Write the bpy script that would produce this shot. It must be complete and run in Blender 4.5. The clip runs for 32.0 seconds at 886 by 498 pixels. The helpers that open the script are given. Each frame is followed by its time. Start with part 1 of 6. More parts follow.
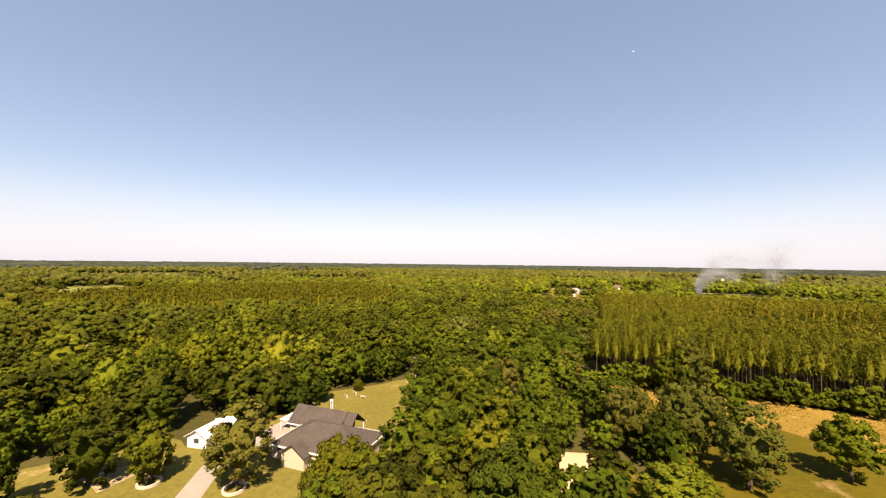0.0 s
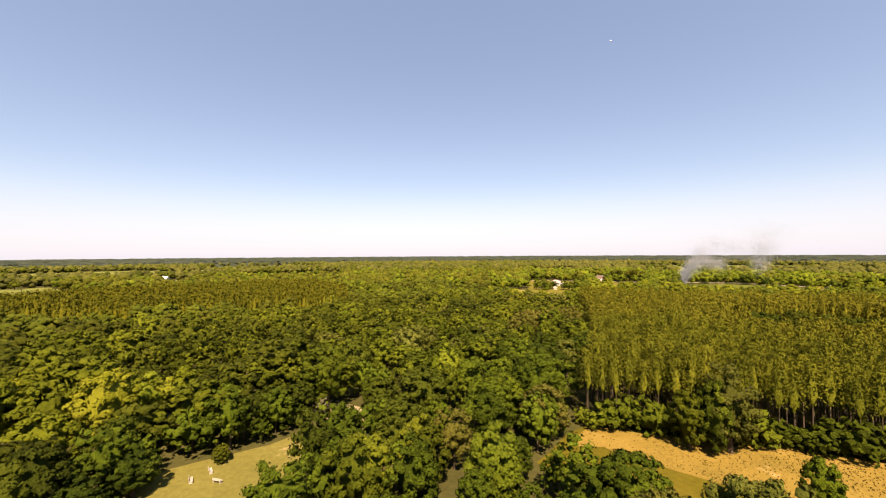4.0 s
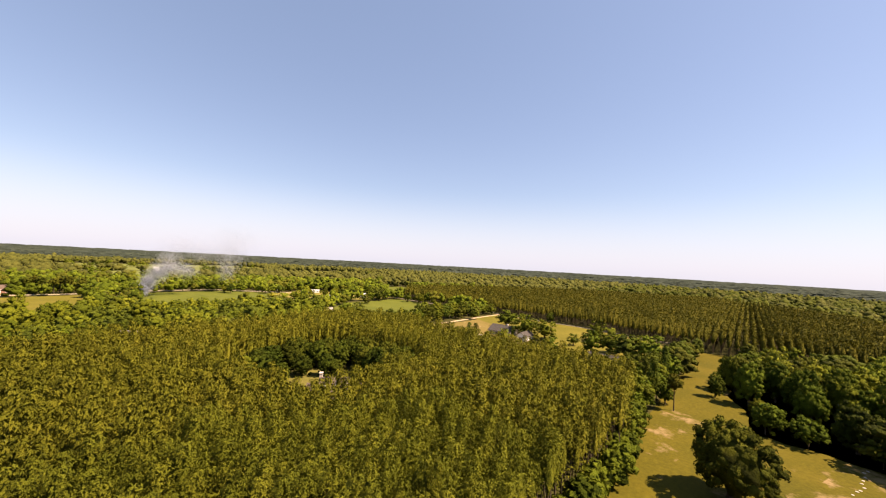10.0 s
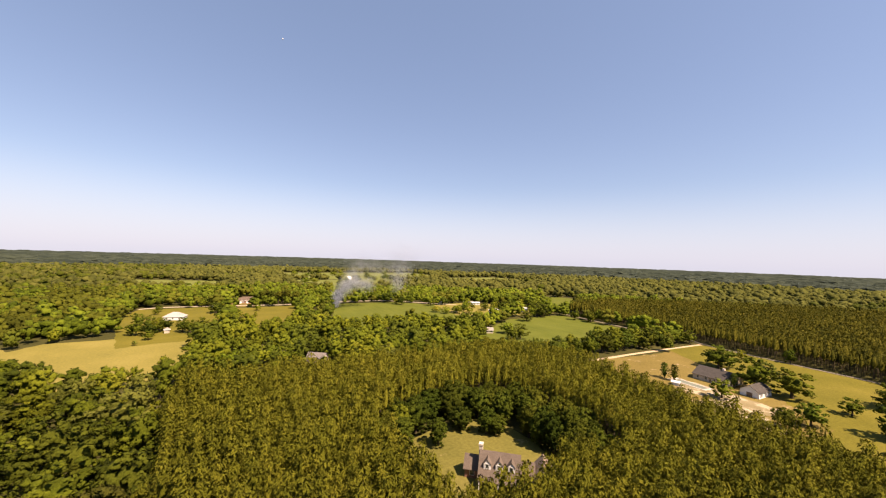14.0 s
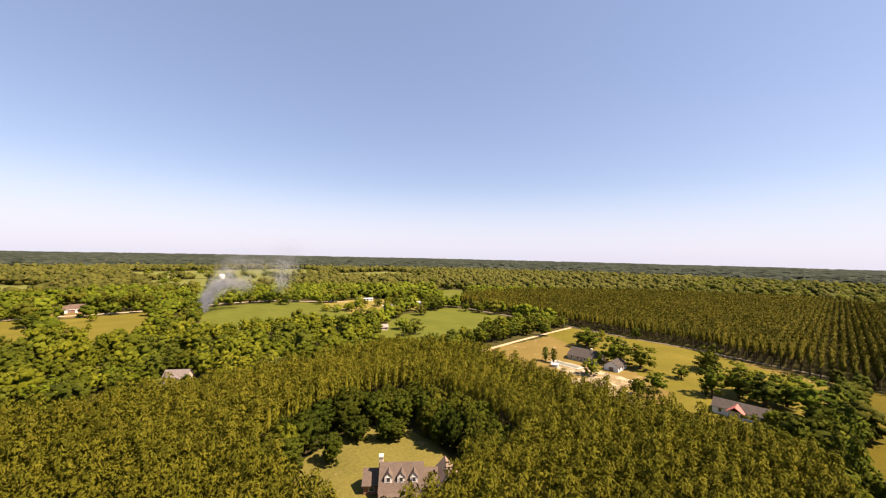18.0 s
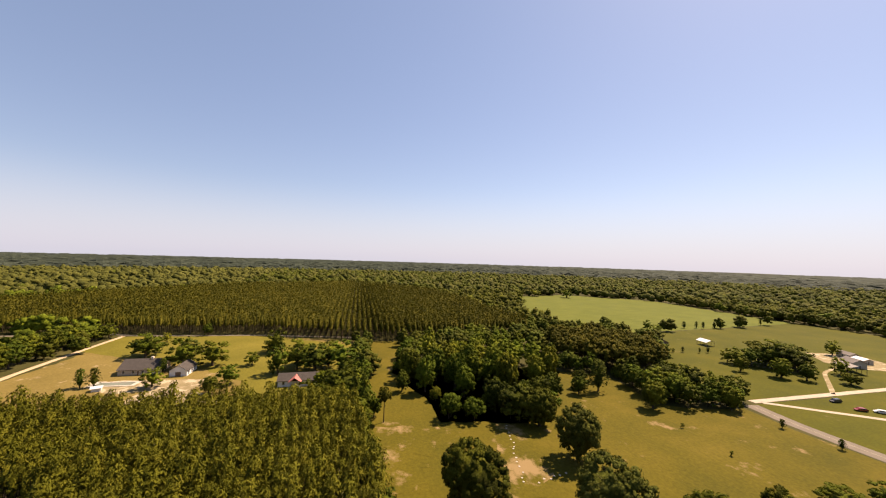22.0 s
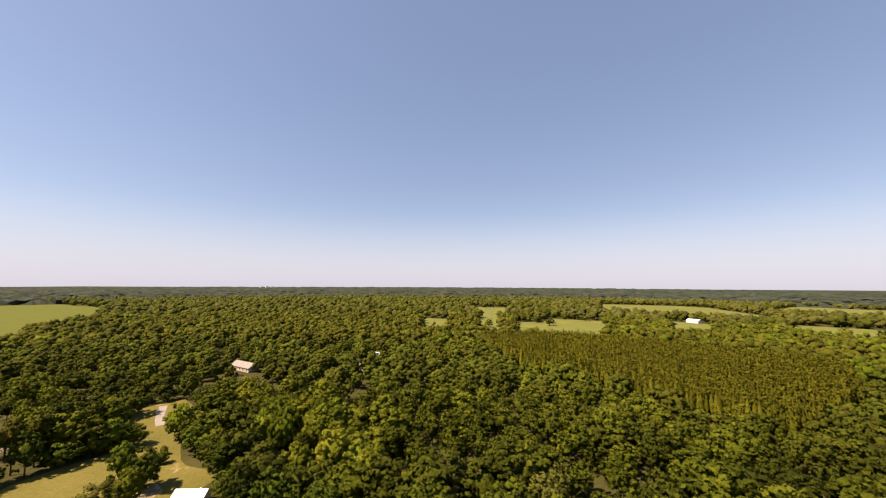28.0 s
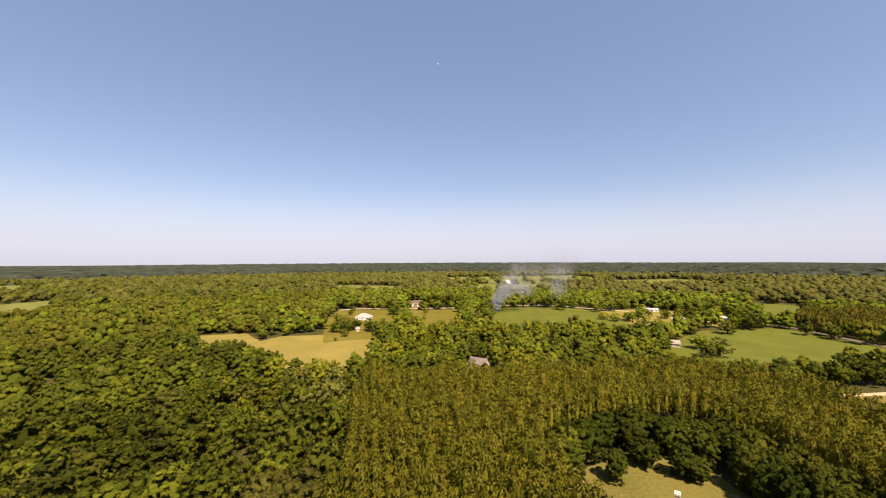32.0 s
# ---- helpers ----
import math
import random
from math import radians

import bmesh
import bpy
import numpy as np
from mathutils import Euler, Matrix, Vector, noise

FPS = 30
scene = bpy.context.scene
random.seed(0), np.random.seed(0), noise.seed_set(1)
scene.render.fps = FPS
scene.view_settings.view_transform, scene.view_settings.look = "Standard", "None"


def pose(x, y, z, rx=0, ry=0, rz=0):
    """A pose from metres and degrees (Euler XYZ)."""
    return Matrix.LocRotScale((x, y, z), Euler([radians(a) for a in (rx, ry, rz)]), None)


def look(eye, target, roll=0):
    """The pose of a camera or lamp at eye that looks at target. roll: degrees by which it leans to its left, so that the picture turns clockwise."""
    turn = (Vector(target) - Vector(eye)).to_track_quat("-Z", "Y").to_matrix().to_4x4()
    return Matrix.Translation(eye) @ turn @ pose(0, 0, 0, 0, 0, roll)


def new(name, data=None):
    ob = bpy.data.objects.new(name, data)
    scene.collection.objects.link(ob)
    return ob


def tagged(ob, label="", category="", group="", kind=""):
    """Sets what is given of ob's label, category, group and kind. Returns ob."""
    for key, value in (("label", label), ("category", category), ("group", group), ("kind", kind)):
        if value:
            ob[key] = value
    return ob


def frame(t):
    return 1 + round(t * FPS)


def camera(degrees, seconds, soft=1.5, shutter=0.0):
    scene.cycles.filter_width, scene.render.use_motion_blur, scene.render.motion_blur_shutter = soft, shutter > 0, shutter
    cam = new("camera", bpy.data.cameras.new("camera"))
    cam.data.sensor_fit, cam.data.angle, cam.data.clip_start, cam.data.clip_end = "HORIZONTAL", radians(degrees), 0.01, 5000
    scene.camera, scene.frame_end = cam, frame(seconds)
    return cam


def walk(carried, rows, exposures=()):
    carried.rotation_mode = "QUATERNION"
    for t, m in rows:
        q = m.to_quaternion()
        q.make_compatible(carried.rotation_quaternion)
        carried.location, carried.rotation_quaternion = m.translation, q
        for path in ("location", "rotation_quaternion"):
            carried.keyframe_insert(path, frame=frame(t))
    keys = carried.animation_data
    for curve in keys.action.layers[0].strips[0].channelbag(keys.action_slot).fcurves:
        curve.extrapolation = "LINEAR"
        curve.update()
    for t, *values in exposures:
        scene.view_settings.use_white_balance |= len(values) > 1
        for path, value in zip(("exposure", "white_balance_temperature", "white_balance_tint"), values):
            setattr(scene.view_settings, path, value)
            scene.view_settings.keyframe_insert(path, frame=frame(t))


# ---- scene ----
# ---- camera ----
cam = camera(100.2, 32.0, 1.18)
PATH = [
    (0, (33.7, 5.5, 38.6), (-1.3, 99.1, 42.2), 0.70),
    (0.5, (32.7, 9.7, 39.2), (-2.4, 103.3, 42.2), -0.07),
    (1, (32.0, 14.3, 39.6), (-3.5, 107.7, 42.1), -0.33),
    (1.5, (31.6, 19.2, 39.9), (-2.7, 113.1, 42.0), -0.38),
    (2, (31.5, 24.4, 39.9), (-1.7, 118.7, 41.9), -0.47),
    (2.5, (31.7, 30.1, 39.9), (-1.4, 124.4, 41.7), -0.32),
    (3, (32.0, 35.7, 39.8), (1.0, 130.8, 41.3), -0.47),
    (3.5, (32.5, 41.4, 39.5), (1.7, 136.6, 41.0), -0.49),
    (5.5, (33.6, 66.3, 38.9), (4.6, 162.0, 39.5), 0.38),
    (6, (33.7, 72.2, 39.2), (4.7, 167.9, 39.3), 0.54),
    (6.5, (33.8, 77.8, 39.3), (5.5, 173.7, 39.5), 0.71),
    (7, (33.9, 83.5, 39.8), (4.0, 178.9, 39.7), 0.78),
    (7.5, (33.8, 89.1, 40.7), (2.6, 184.1, 40.4), 0.84),
    (8, (33.7, 94.7, 41.9), (7.0, 191.0, 41.9), 1.22),
    (8.5, (33.6, 100.4, 43.3), (45.3, 199.7, 43.9), 2.41),
    (9, (33.9, 106.0, 45.0), (79.4, 195.0, 46.9), 2.85),
    (9.5, (34.8, 111.3, 46.6), (99.2, 187.8, 49.3), 2.99),
    (10, (36.9, 116.1, 48.5), (119.2, 172.8, 52.3), 3.11),
    (10.5, (39.3, 120.1, 50.6), (131.0, 159.8, 54.8), 2.65),
    (11, (41.7, 123.3, 52.8), (133.1, 163.8, 55.9), 2.17),
    (11.5, (44.1, 125.7, 54.8), (127.6, 180.7, 57.1), 2.20),
    (12, (46.4, 128.3, 56.4), (129.7, 183.7, 58.6), 1.92),
    (12.5, (49.0, 131.0, 57.7), (121.1, 200.2, 59.2), 1.95),
    (13, (51.2, 133.5, 58.9), (100.0, 220.8, 59.6), 2.47),
    (13.5, (53.0, 135.6, 59.9), (103.6, 221.8, 61.8), 2.11),
    (15.5, (57.1, 142.0, 61.4), (116.0, 222.8, 63.6), 1.51),
    (16, (57.4, 143.2, 61.4), (125.6, 216.3, 63.6), 1.50),
    (16.5, (57.6, 143.8, 61.2), (132.2, 210.3, 63.4), 1.50),
    (17, (57.6, 144.1, 61.0), (132.1, 210.8, 63.1), 1.45),
    (17.5, (57.6, 144.5, 61.3), (132.0, 211.3, 63.1), 1.40),
    (18, (57.6, 144.7, 61.6), (131.9, 211.6, 63.2), 1.29),
    (18.5, (57.5, 145.0, 61.8), (132.1, 211.6, 63.4), 1.24),
    (19, (57.6, 145.1, 61.8), (131.2, 212.7, 63.2), 1.10),
    (19.5, (57.5, 144.9, 61.9), (131.1, 212.6, 63.3), 1.00),
    (20, (57.4, 144.9, 61.6), (145.8, 191.6, 63.4), 1.34),
    (20.5, (57.5, 145.1, 61.2), (154.9, 167.5, 64.0), 1.70),
    (21, (57.5, 145.4, 61.1), (157.3, 151.3, 63.9), 1.78),
    (21.5, (57.4, 145.5, 61.3), (156.8, 134.8, 63.9), 1.55),
    (22, (57.3, 145.5, 61.5), (152.5, 115.0, 64.3), 1.72),
    (22.5, (57.5, 145.4, 61.3), (141.7, 91.6, 64.8), 1.87),
    (23, (57.7, 145.3, 60.9), (127.0, 73.4, 65.3), 2.02),
    (23.5, (57.7, 145.4, 60.7), (110.6, 60.7, 65.8), 2.05),
    (24, (57.9, 145.4, 60.5), (90.9, 51.1, 66.2), 2.17),
    (24.5, (58.1, 145.4, 60.5), (70.3, 46.3, 66.8), 2.12),
    (26.5, (59.0, 144.8, 60.2), (-3.3, 67.0, 67.8), 1.64),
    (27, (59.1, 144.8, 60.4), (-20.5, 84.8, 68.7), 1.32),
    (27.5, (59.2, 144.6, 60.4), (-33.3, 107.6, 69.4), 0.84),
    (28, (59.1, 144.4, 60.5), (-39.8, 133.5, 69.8), 0.29),
    (28.5, (59.1, 144.3, 60.4), (-39.2, 159.9, 70.0), -0.29),
    (29, (59.1, 144.3, 60.4), (-31.3, 186.0, 69.8), -0.93),
    (29.5, (58.9, 144.3, 60.5), (-16.4, 209.5, 69.4), -1.61),
    (30, (58.6, 144.3, 60.5), (5.9, 228.9, 68.6), -2.27),
    (30.5, (58.4, 144.3, 60.4), (34.2, 241.0, 67.4), -2.62),
    (31, (58.1, 144.2, 60.7), (64.3, 243.9, 66.3), -2.86),
    (31.5, (57.7, 144.2, 61.1), (69.6, 243.4, 65.3), -1.41),
    (32, (57.5, 144.2, 61.5), (70.4, 243.3, 64.2), -0.25),
]
EXPOSURES = [(0, 1.64, 8200, 24), (4, 1.66, 8100, 24), (8, 1.6, 7900, 24), (11, 1.58, 7600, 26), (13, 1.4, 7500, 26), (16, 1.52, 7500, 27), (19, 1.54, 7400, 27), (21, 1.46, 7550, 26), (22, 1.3, 7600, 26), (24, 1.12, 7700, 26), (26.5, 1.2, 7700, 26), (28.5, 1.34, 7500, 26), (31, 1.42, 7300, 26), (32, 1.32, 7300, 26)]
walk(cam, [(t, look(eye, target, roll)) for t, eye, target, roll in PATH], EXPOSURES)

# ---- world, sun, exposure ----
SUN_EL, SUN_AZ = 54.0, 157.0          # degrees; azimuth clockwise from +y
world = bpy.data.worlds.new("world")
scene.world = world
world.use_nodes = True
wn = world.node_tree.nodes
sky = wn.new("ShaderNodeTexSky")
sky.sky_type = "NISHITA"
sky.sun_disc = False
sky.sun_elevation, sky.sun_rotation = radians(SUN_EL), radians(SUN_AZ)
sky.air_density, sky.dust_density, sky.ozone_density = 1.0, 0.5, 1.7
wn["Background"].inputs["Strength"].default_value = 0.074
even = wn.new("ShaderNodeMix")          # thin high haze evens out the sky
even.data_type = "RGBA"
even.inputs[0].default_value = 0.42
even.inputs[7].default_value = (1.17, 2.02, 3.28, 1)
world.node_tree.links.new(sky.outputs[0], even.inputs[6])
where = wn.new("ShaderNodeTexCoord")
height = wn.new("ShaderNodeSeparateXYZ")
low_sky = wn.new("ShaderNodeMapRange")   # pale haze low over the horizon
low_sky.interpolation_type = "SMOOTHSTEP"
low_sky.inputs[1].default_value, low_sky.inputs[2].default_value = 0.0, 0.2
low_sky.inputs[3].default_value, low_sky.inputs[4].default_value = 0.75, 0.0
haze = wn.new("ShaderNodeMix")
haze.data_type = "RGBA"
haze.inputs[7].default_value = (3.38, 3.98, 5.0, 1)
world.node_tree.links.new(where.outputs["Generated"], height.inputs[0])
world.node_tree.links.new(height.outputs[2], low_sky.inputs[0])
world.node_tree.links.new(low_sky.outputs[0], haze.inputs[0])
world.node_tree.links.new(even.outputs[2], haze.inputs[6])
world.node_tree.links.new(haze.outputs[2], wn["Background"].inputs["Color"])
sun_data = bpy.data.lights.new("sun", "SUN")
sun_data.energy, sun_data.angle, sun_data.color = 5.0, radians(0.55), (1.0, 0.89, 0.71)
sun = new("sun", sun_data)
sun_way = Vector((math.sin(radians(SUN_AZ)) * math.cos(radians(SUN_EL)), math.cos(radians(SUN_AZ)) * math.cos(radians(SUN_EL)), math.sin(radians(SUN_EL))))
sun.matrix_world = look(sun_way * 900, (0, 0, 0))


# ---- materials ----
class Nodes:
    """A small builder for node materials."""

    def __init__(self, name):
        self.mat = bpy.data.materials.new(name)
        self.mat.use_nodes = True
        self.tree = self.mat.node_tree
        self.bsdf = self.tree.nodes["Principled BSDF"]

    def add(self, kind, **values):
        node = self.tree.nodes.new(kind)
        for key, value in values.items():
            node.inputs[key.replace("_", " ")].default_value = value
        return node

    def link(self, a, b):
        self.tree.links.new(a, b)

    def place(self, scale=(1, 1, 1)):
        geo = self.add("ShaderNodeNewGeometry")
        m = self.add("ShaderNodeMapping")
        m.inputs["Scale"].default_value = scale
        self.link(geo.outputs["Position"], m.inputs["Vector"])
        return m.outputs[0]

    def noise(self, scale, detail=4.0, rough=0.6, where=None, stretch=(1, 1, 1)):
        n = self.add("ShaderNodeTexNoise", Scale=scale, Detail=detail, Roughness=rough)
        self.link(where or self.place(stretch), n.inputs["Vector"])
        return n.outputs["Fac"]

    def ramp(self, fac, stops):
        r = self.add("ShaderNodeValToRGB")
        r.color_ramp.elements[0].position, r.color_ramp.elements[0].color = stops[0][0], (*stops[0][1], 1)
        r.color_ramp.elements[1].position, r.color_ramp.elements[1].color = stops[-1][0], (*stops[-1][1], 1)
        for p, c in stops[1:-1]:
            r.color_ramp.elements.new(p).color = (*c, 1)
        self.link(fac, r.inputs[0])
        return r.outputs[0]

    def mix(self, fac, a, b, kind="MIX"):
        m = self.tree.nodes.new("ShaderNodeMix")
        m.data_type, m.blend_type = "RGBA", kind
        for sock, v in ((m.inputs[0], fac), (m.inputs[6], a), (m.inputs[7], b)):
            if isinstance(v, (int, float)):
                sock.default_value = v
            elif isinstance(v, tuple):
                sock.default_value = (*v, 1)
            else:
                self.link(v, sock)
        return m.outputs[2]

    def bump(self, height, strength, distance):
        b = self.add("ShaderNodeBump", Strength=strength, Distance=distance)
        self.link(height, b.inputs["Height"])
        self.link(b.outputs[0], self.bsdf.inputs["Normal"])

    def finish(self, colour, rough=0.8, metal=0.0, spec=0.3):
        if isinstance(colour, tuple):
            self.bsdf.inputs["Base Color"].default_value = (*colour, 1)
        else:
            self.link(colour, self.bsdf.inputs["Base Color"])
        self.bsdf.inputs["Roughness"].default_value = rough
        self.bsdf.inputs["Metallic"].default_value = metal
        self.bsdf.inputs["Specular IOR Level"].default_value = spec
        return self.mat


def foliage(name, dark, mid, light, cell=0.11, glow=0.1):
    """Leaves: hue varies tree by tree, leaf by leaf and in drifts; fine mottling paints small shadows among leaves;
    some light passes through.
    """
    n = Nodes(name)
    geo = n.add("ShaderNodeNewGeometry")
    info = n.add("ShaderNodeObjectInfo")
    flat = n.place((1, 1, 0.15))
    cells = n.add("ShaderNodeTexVoronoi", Scale=cell)
    n.link(flat, cells.inputs["Vector"])
    split = n.add("ShaderNodeSeparateColor")
    n.link(cells.outputs["Color"], split.inputs[0])
    drift = n.noise(0.012, 2, 0.5)
    a = n.add("ShaderNodeMath")
    a.operation = "MULTIPLY_ADD"
    a.inputs[1].default_value, a.inputs[2].default_value = 0.2, 0.02
    n.link(geo.outputs["Random Per Island"], a.inputs[0])
    b = n.add("ShaderNodeMath")
    b.operation = "MULTIPLY_ADD"
    b.inputs[1].default_value = 0.5
    n.link(split.outputs[0], b.inputs[0])
    n.link(a.outputs[0], b.inputs[2])
    c = n.add("ShaderNodeMath")
    c.operation = "MULTIPLY_ADD"
    c.inputs[1].default_value = 0.25
    n.link(drift, c.inputs[0])
    n.link(b.outputs[0], c.inputs[2])
    # fine noise puts the tiny shadows between leaves into the colour
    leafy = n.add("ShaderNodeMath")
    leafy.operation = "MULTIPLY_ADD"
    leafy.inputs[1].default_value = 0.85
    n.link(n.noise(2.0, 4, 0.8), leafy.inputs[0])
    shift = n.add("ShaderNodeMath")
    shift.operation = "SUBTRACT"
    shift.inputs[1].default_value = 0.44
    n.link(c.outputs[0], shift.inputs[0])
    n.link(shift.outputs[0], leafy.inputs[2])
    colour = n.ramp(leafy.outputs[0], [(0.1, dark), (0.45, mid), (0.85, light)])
    n.bump(n.noise(2.2, 4, 0.8), 1.0, 0.7)
    tint = n.add("ShaderNodeHueSaturation", Saturation=1.0)
    hue = n.add("ShaderNodeMapRange")
    hue.inputs[3].default_value, hue.inputs[4].default_value = 0.475, 0.52
    n.link(info.outputs["Random"], hue.inputs[0])
    n.link(hue.outputs[0], tint.inputs["Hue"])
    n.link(colour, tint.inputs["Color"])
    mat = n.finish(tint.outputs[0], 0.8, 0, 0.05)
    through_leaf = n.add("ShaderNodeBsdfTranslucent")
    n.link(tint.outputs[0], through_leaf.inputs["Color"])
    blend = n.add("ShaderNodeMixShader", Fac=glow)
    n.link(n.bsdf.outputs[0], blend.inputs[1])
    n.link(through_leaf.outputs[0], blend.inputs[2])
    n.link(blend.outputs[0], n.tree.nodes["Material Output"].inputs["Surface"])
    return mat


def grass(name, dark, mid, light, bare=None, scale=1.0, bare_at=0.62, stripes=0.0):
    """Mown or grazed ground with patches at two scales and worn, sandy spots."""
    n = Nodes(name)
    big = n.noise(0.035 * scale, 5, 0.6)
    small = n.noise(0.9 * scale, 4, 0.7)
    c1 = n.ramp(big, [(0.3, dark), (0.52, mid), (0.72, light)])
    c2 = n.ramp(small, [(0.3, tuple(v * 0.55 for v in mid)), (0.7, tuple(min(1, v * 1.45) for v in mid))])
    colour = n.mix(0.45, c1, c2)
    if stripes:
        rows = n.noise(0.5, 3, 0.6, stretch=(1, 0.06, 1))
        colour = n.mix(stripes, colour, n.ramp(rows, [(0.35, dark), (0.65, light)]))
    if bare:
        spots = n.noise(0.075 * scale, 6, 0.68)
        mask = n.ramp(spots, [(bare_at, (0, 0, 0)), (bare_at + 0.09, (1, 1, 1))])
        colour = n.mix(mask, colour, n.mix(small, tuple(v * 0.85 for v in bare), bare))
    n.bump(small, 0.35, 0.12)
    return n.finish(colour, 0.95, 0, 0.08)


def mottled(name, a, b, scale=2.0, rough=0.8, bump=0.2, dist=0.02, metal=0.0, spec=0.3, stretch=(1, 1, 1)):
    n = Nodes(name)
    fine, wide = n.noise(scale * 6, 4, 0.65, stretch=stretch), n.noise(scale * 0.35, 4, 0.6, stretch=stretch)
    colour = n.mix(0.5, n.ramp(fine, [(0.3, a), (0.7, b)]), n.ramp(wide, [(0.3, a), (0.7, b)]))
    n.bump(fine, bump, dist)
    return n.finish(colour, rough, metal, spec)


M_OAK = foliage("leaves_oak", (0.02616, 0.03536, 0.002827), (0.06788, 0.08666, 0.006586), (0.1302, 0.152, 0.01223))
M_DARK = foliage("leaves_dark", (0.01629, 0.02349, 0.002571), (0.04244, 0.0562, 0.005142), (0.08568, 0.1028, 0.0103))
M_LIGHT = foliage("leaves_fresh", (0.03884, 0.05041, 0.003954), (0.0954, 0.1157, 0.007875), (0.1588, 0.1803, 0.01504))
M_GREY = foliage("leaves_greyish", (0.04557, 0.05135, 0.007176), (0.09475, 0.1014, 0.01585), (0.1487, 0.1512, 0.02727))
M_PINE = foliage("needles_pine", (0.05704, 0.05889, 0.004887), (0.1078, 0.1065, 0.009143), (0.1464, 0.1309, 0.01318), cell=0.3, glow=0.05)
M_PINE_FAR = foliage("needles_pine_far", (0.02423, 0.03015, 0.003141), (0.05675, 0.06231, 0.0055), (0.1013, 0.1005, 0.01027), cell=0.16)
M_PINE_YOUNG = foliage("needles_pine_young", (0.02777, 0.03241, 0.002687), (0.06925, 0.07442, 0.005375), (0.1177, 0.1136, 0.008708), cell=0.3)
# far leaves are bluer than near ones: aerial haze put into the colour
M_FARWOOD_HAZED = foliage("leaves_far_hazed", (0.03417, 0.04334, 0.009634), (0.06032, 0.07056, 0.01401), (0.09249, 0.1008, 0.02014), cell=0.05)
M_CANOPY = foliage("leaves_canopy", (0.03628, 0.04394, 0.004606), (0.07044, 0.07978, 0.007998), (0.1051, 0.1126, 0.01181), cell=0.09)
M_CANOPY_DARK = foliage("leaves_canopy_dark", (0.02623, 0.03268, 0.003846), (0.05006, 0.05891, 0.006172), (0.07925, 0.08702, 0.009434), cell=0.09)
# horizon leaves greyer and bluer still, with distance haze painted in
M_HORIZON_HAZED = foliage("leaves_horizon_hazed", (0.012, 0.017, 0.012), (0.026, 0.033, 0.022), (0.046, 0.055, 0.036), cell=0.02)
M_BARK = mottled("bark", (0.036, 0.0264, 0.0176), (0.096, 0.0736, 0.0496), 1.5, 0.95, 0.6, 0.04, spec=0.1, stretch=(0.8, 0.8, 0.2))
M_FLOOR = grass("forest_floor", (0.0256, 0.0264, 0.0072), (0.044, 0.0416, 0.012), (0.068, 0.0584, 0.02))
M_LAWN = grass("lawn", (0.07139, 0.0688, 0.0152), (0.1102, 0.0968, 0.0228), (0.1513, 0.1248, 0.038), (0.32, 0.232, 0.12))
M_MEADOW = grass("meadow", (0.036, 0.0372, 0.0034), (0.0715, 0.0585, 0.0052), (0.116, 0.085, 0.0115), (0.2, 0.138, 0.062), bare_at=0.6)
M_GARDEN = grass("garden_grass", (0.03311, 0.03743, 0.002448), (0.05352, 0.05365, 0.003366), (0.07688, 0.06756, 0.005508), (0.1478, 0.1159, 0.04896), bare_at=0.64)
M_OLIVE = grass("olive_grass", (0.066, 0.062, 0.0075), (0.104, 0.09, 0.0125), (0.145, 0.118, 0.02), (0.22, 0.165, 0.08), bare_at=0.64)
M_FIELD = grass("green_field", (0.04928, 0.06405, 0.00768), (0.07603, 0.08789, 0.01152), (0.107, 0.1132, 0.0192), stripes=0.35)
M_HAY = grass("hay_field", (0.112, 0.0992, 0.0216), (0.16, 0.1344, 0.032), (0.208, 0.1696, 0.048))
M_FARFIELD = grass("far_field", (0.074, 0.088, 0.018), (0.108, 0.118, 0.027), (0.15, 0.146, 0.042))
M_DRYFIELD = grass("dry_field", (0.092, 0.0704, 0.0176), (0.132, 0.0976, 0.0272), (0.176, 0.128, 0.0416), (0.32, 0.24, 0.144), bare_at=0.6)
M_ORANGE = grass("orange_grass", (0.07704, 0.06273, 0.01267), (0.1579, 0.1058, 0.02189), (0.2311, 0.1529, 0.03917), (0.32, 0.216, 0.088), scale=2.0)
M_SAND = mottled("sand", (0.288, 0.208, 0.12), (0.416, 0.32, 0.208), 0.5, 0.95, 0.3, 0.05, spec=0.1)
M_PLOUGH = mottled("ploughed_soil", (0.236, 0.196, 0.14), (0.312, 0.264, 0.2), 0.05, 0.95, 0.3, 0.05, spec=0.1)
M_SANDY = grass("sandy_ground", (0.125, 0.098, 0.045), (0.185, 0.148, 0.078), (0.245, 0.2, 0.118), (0.35, 0.29, 0.19), scale=2.2, bare_at=0.5)
M_WORN = grass("worn_meadow", (0.036, 0.0372, 0.0034), (0.0715, 0.0585, 0.0052), (0.116, 0.085, 0.0115), (0.2, 0.138, 0.062), bare_at=0.52)
M_WORN_GARDEN = grass("worn_garden_grass", (0.06, 0.05, 0.008), (0.095, 0.072, 0.015), (0.13, 0.092, 0.026), (0.19, 0.13, 0.06), bare_at=0.56)
M_PLOT = grass("turned_garden_soil", (0.045, 0.04, 0.008), (0.075, 0.058, 0.016), (0.105, 0.08, 0.028), (0.16, 0.115, 0.06), bare_at=0.55)
M_ASPHALT = mottled("asphalt", (0.112, 0.0944, 0.072), (0.16, 0.136, 0.1056), 0.8, 0.95, 0.2, 0.01, spec=0.08)
M_LANE = mottled("pale_gravel", (0.264, 0.212, 0.152), (0.368, 0.308, 0.232), 0.6, 0.95, 0.3, 0.03)

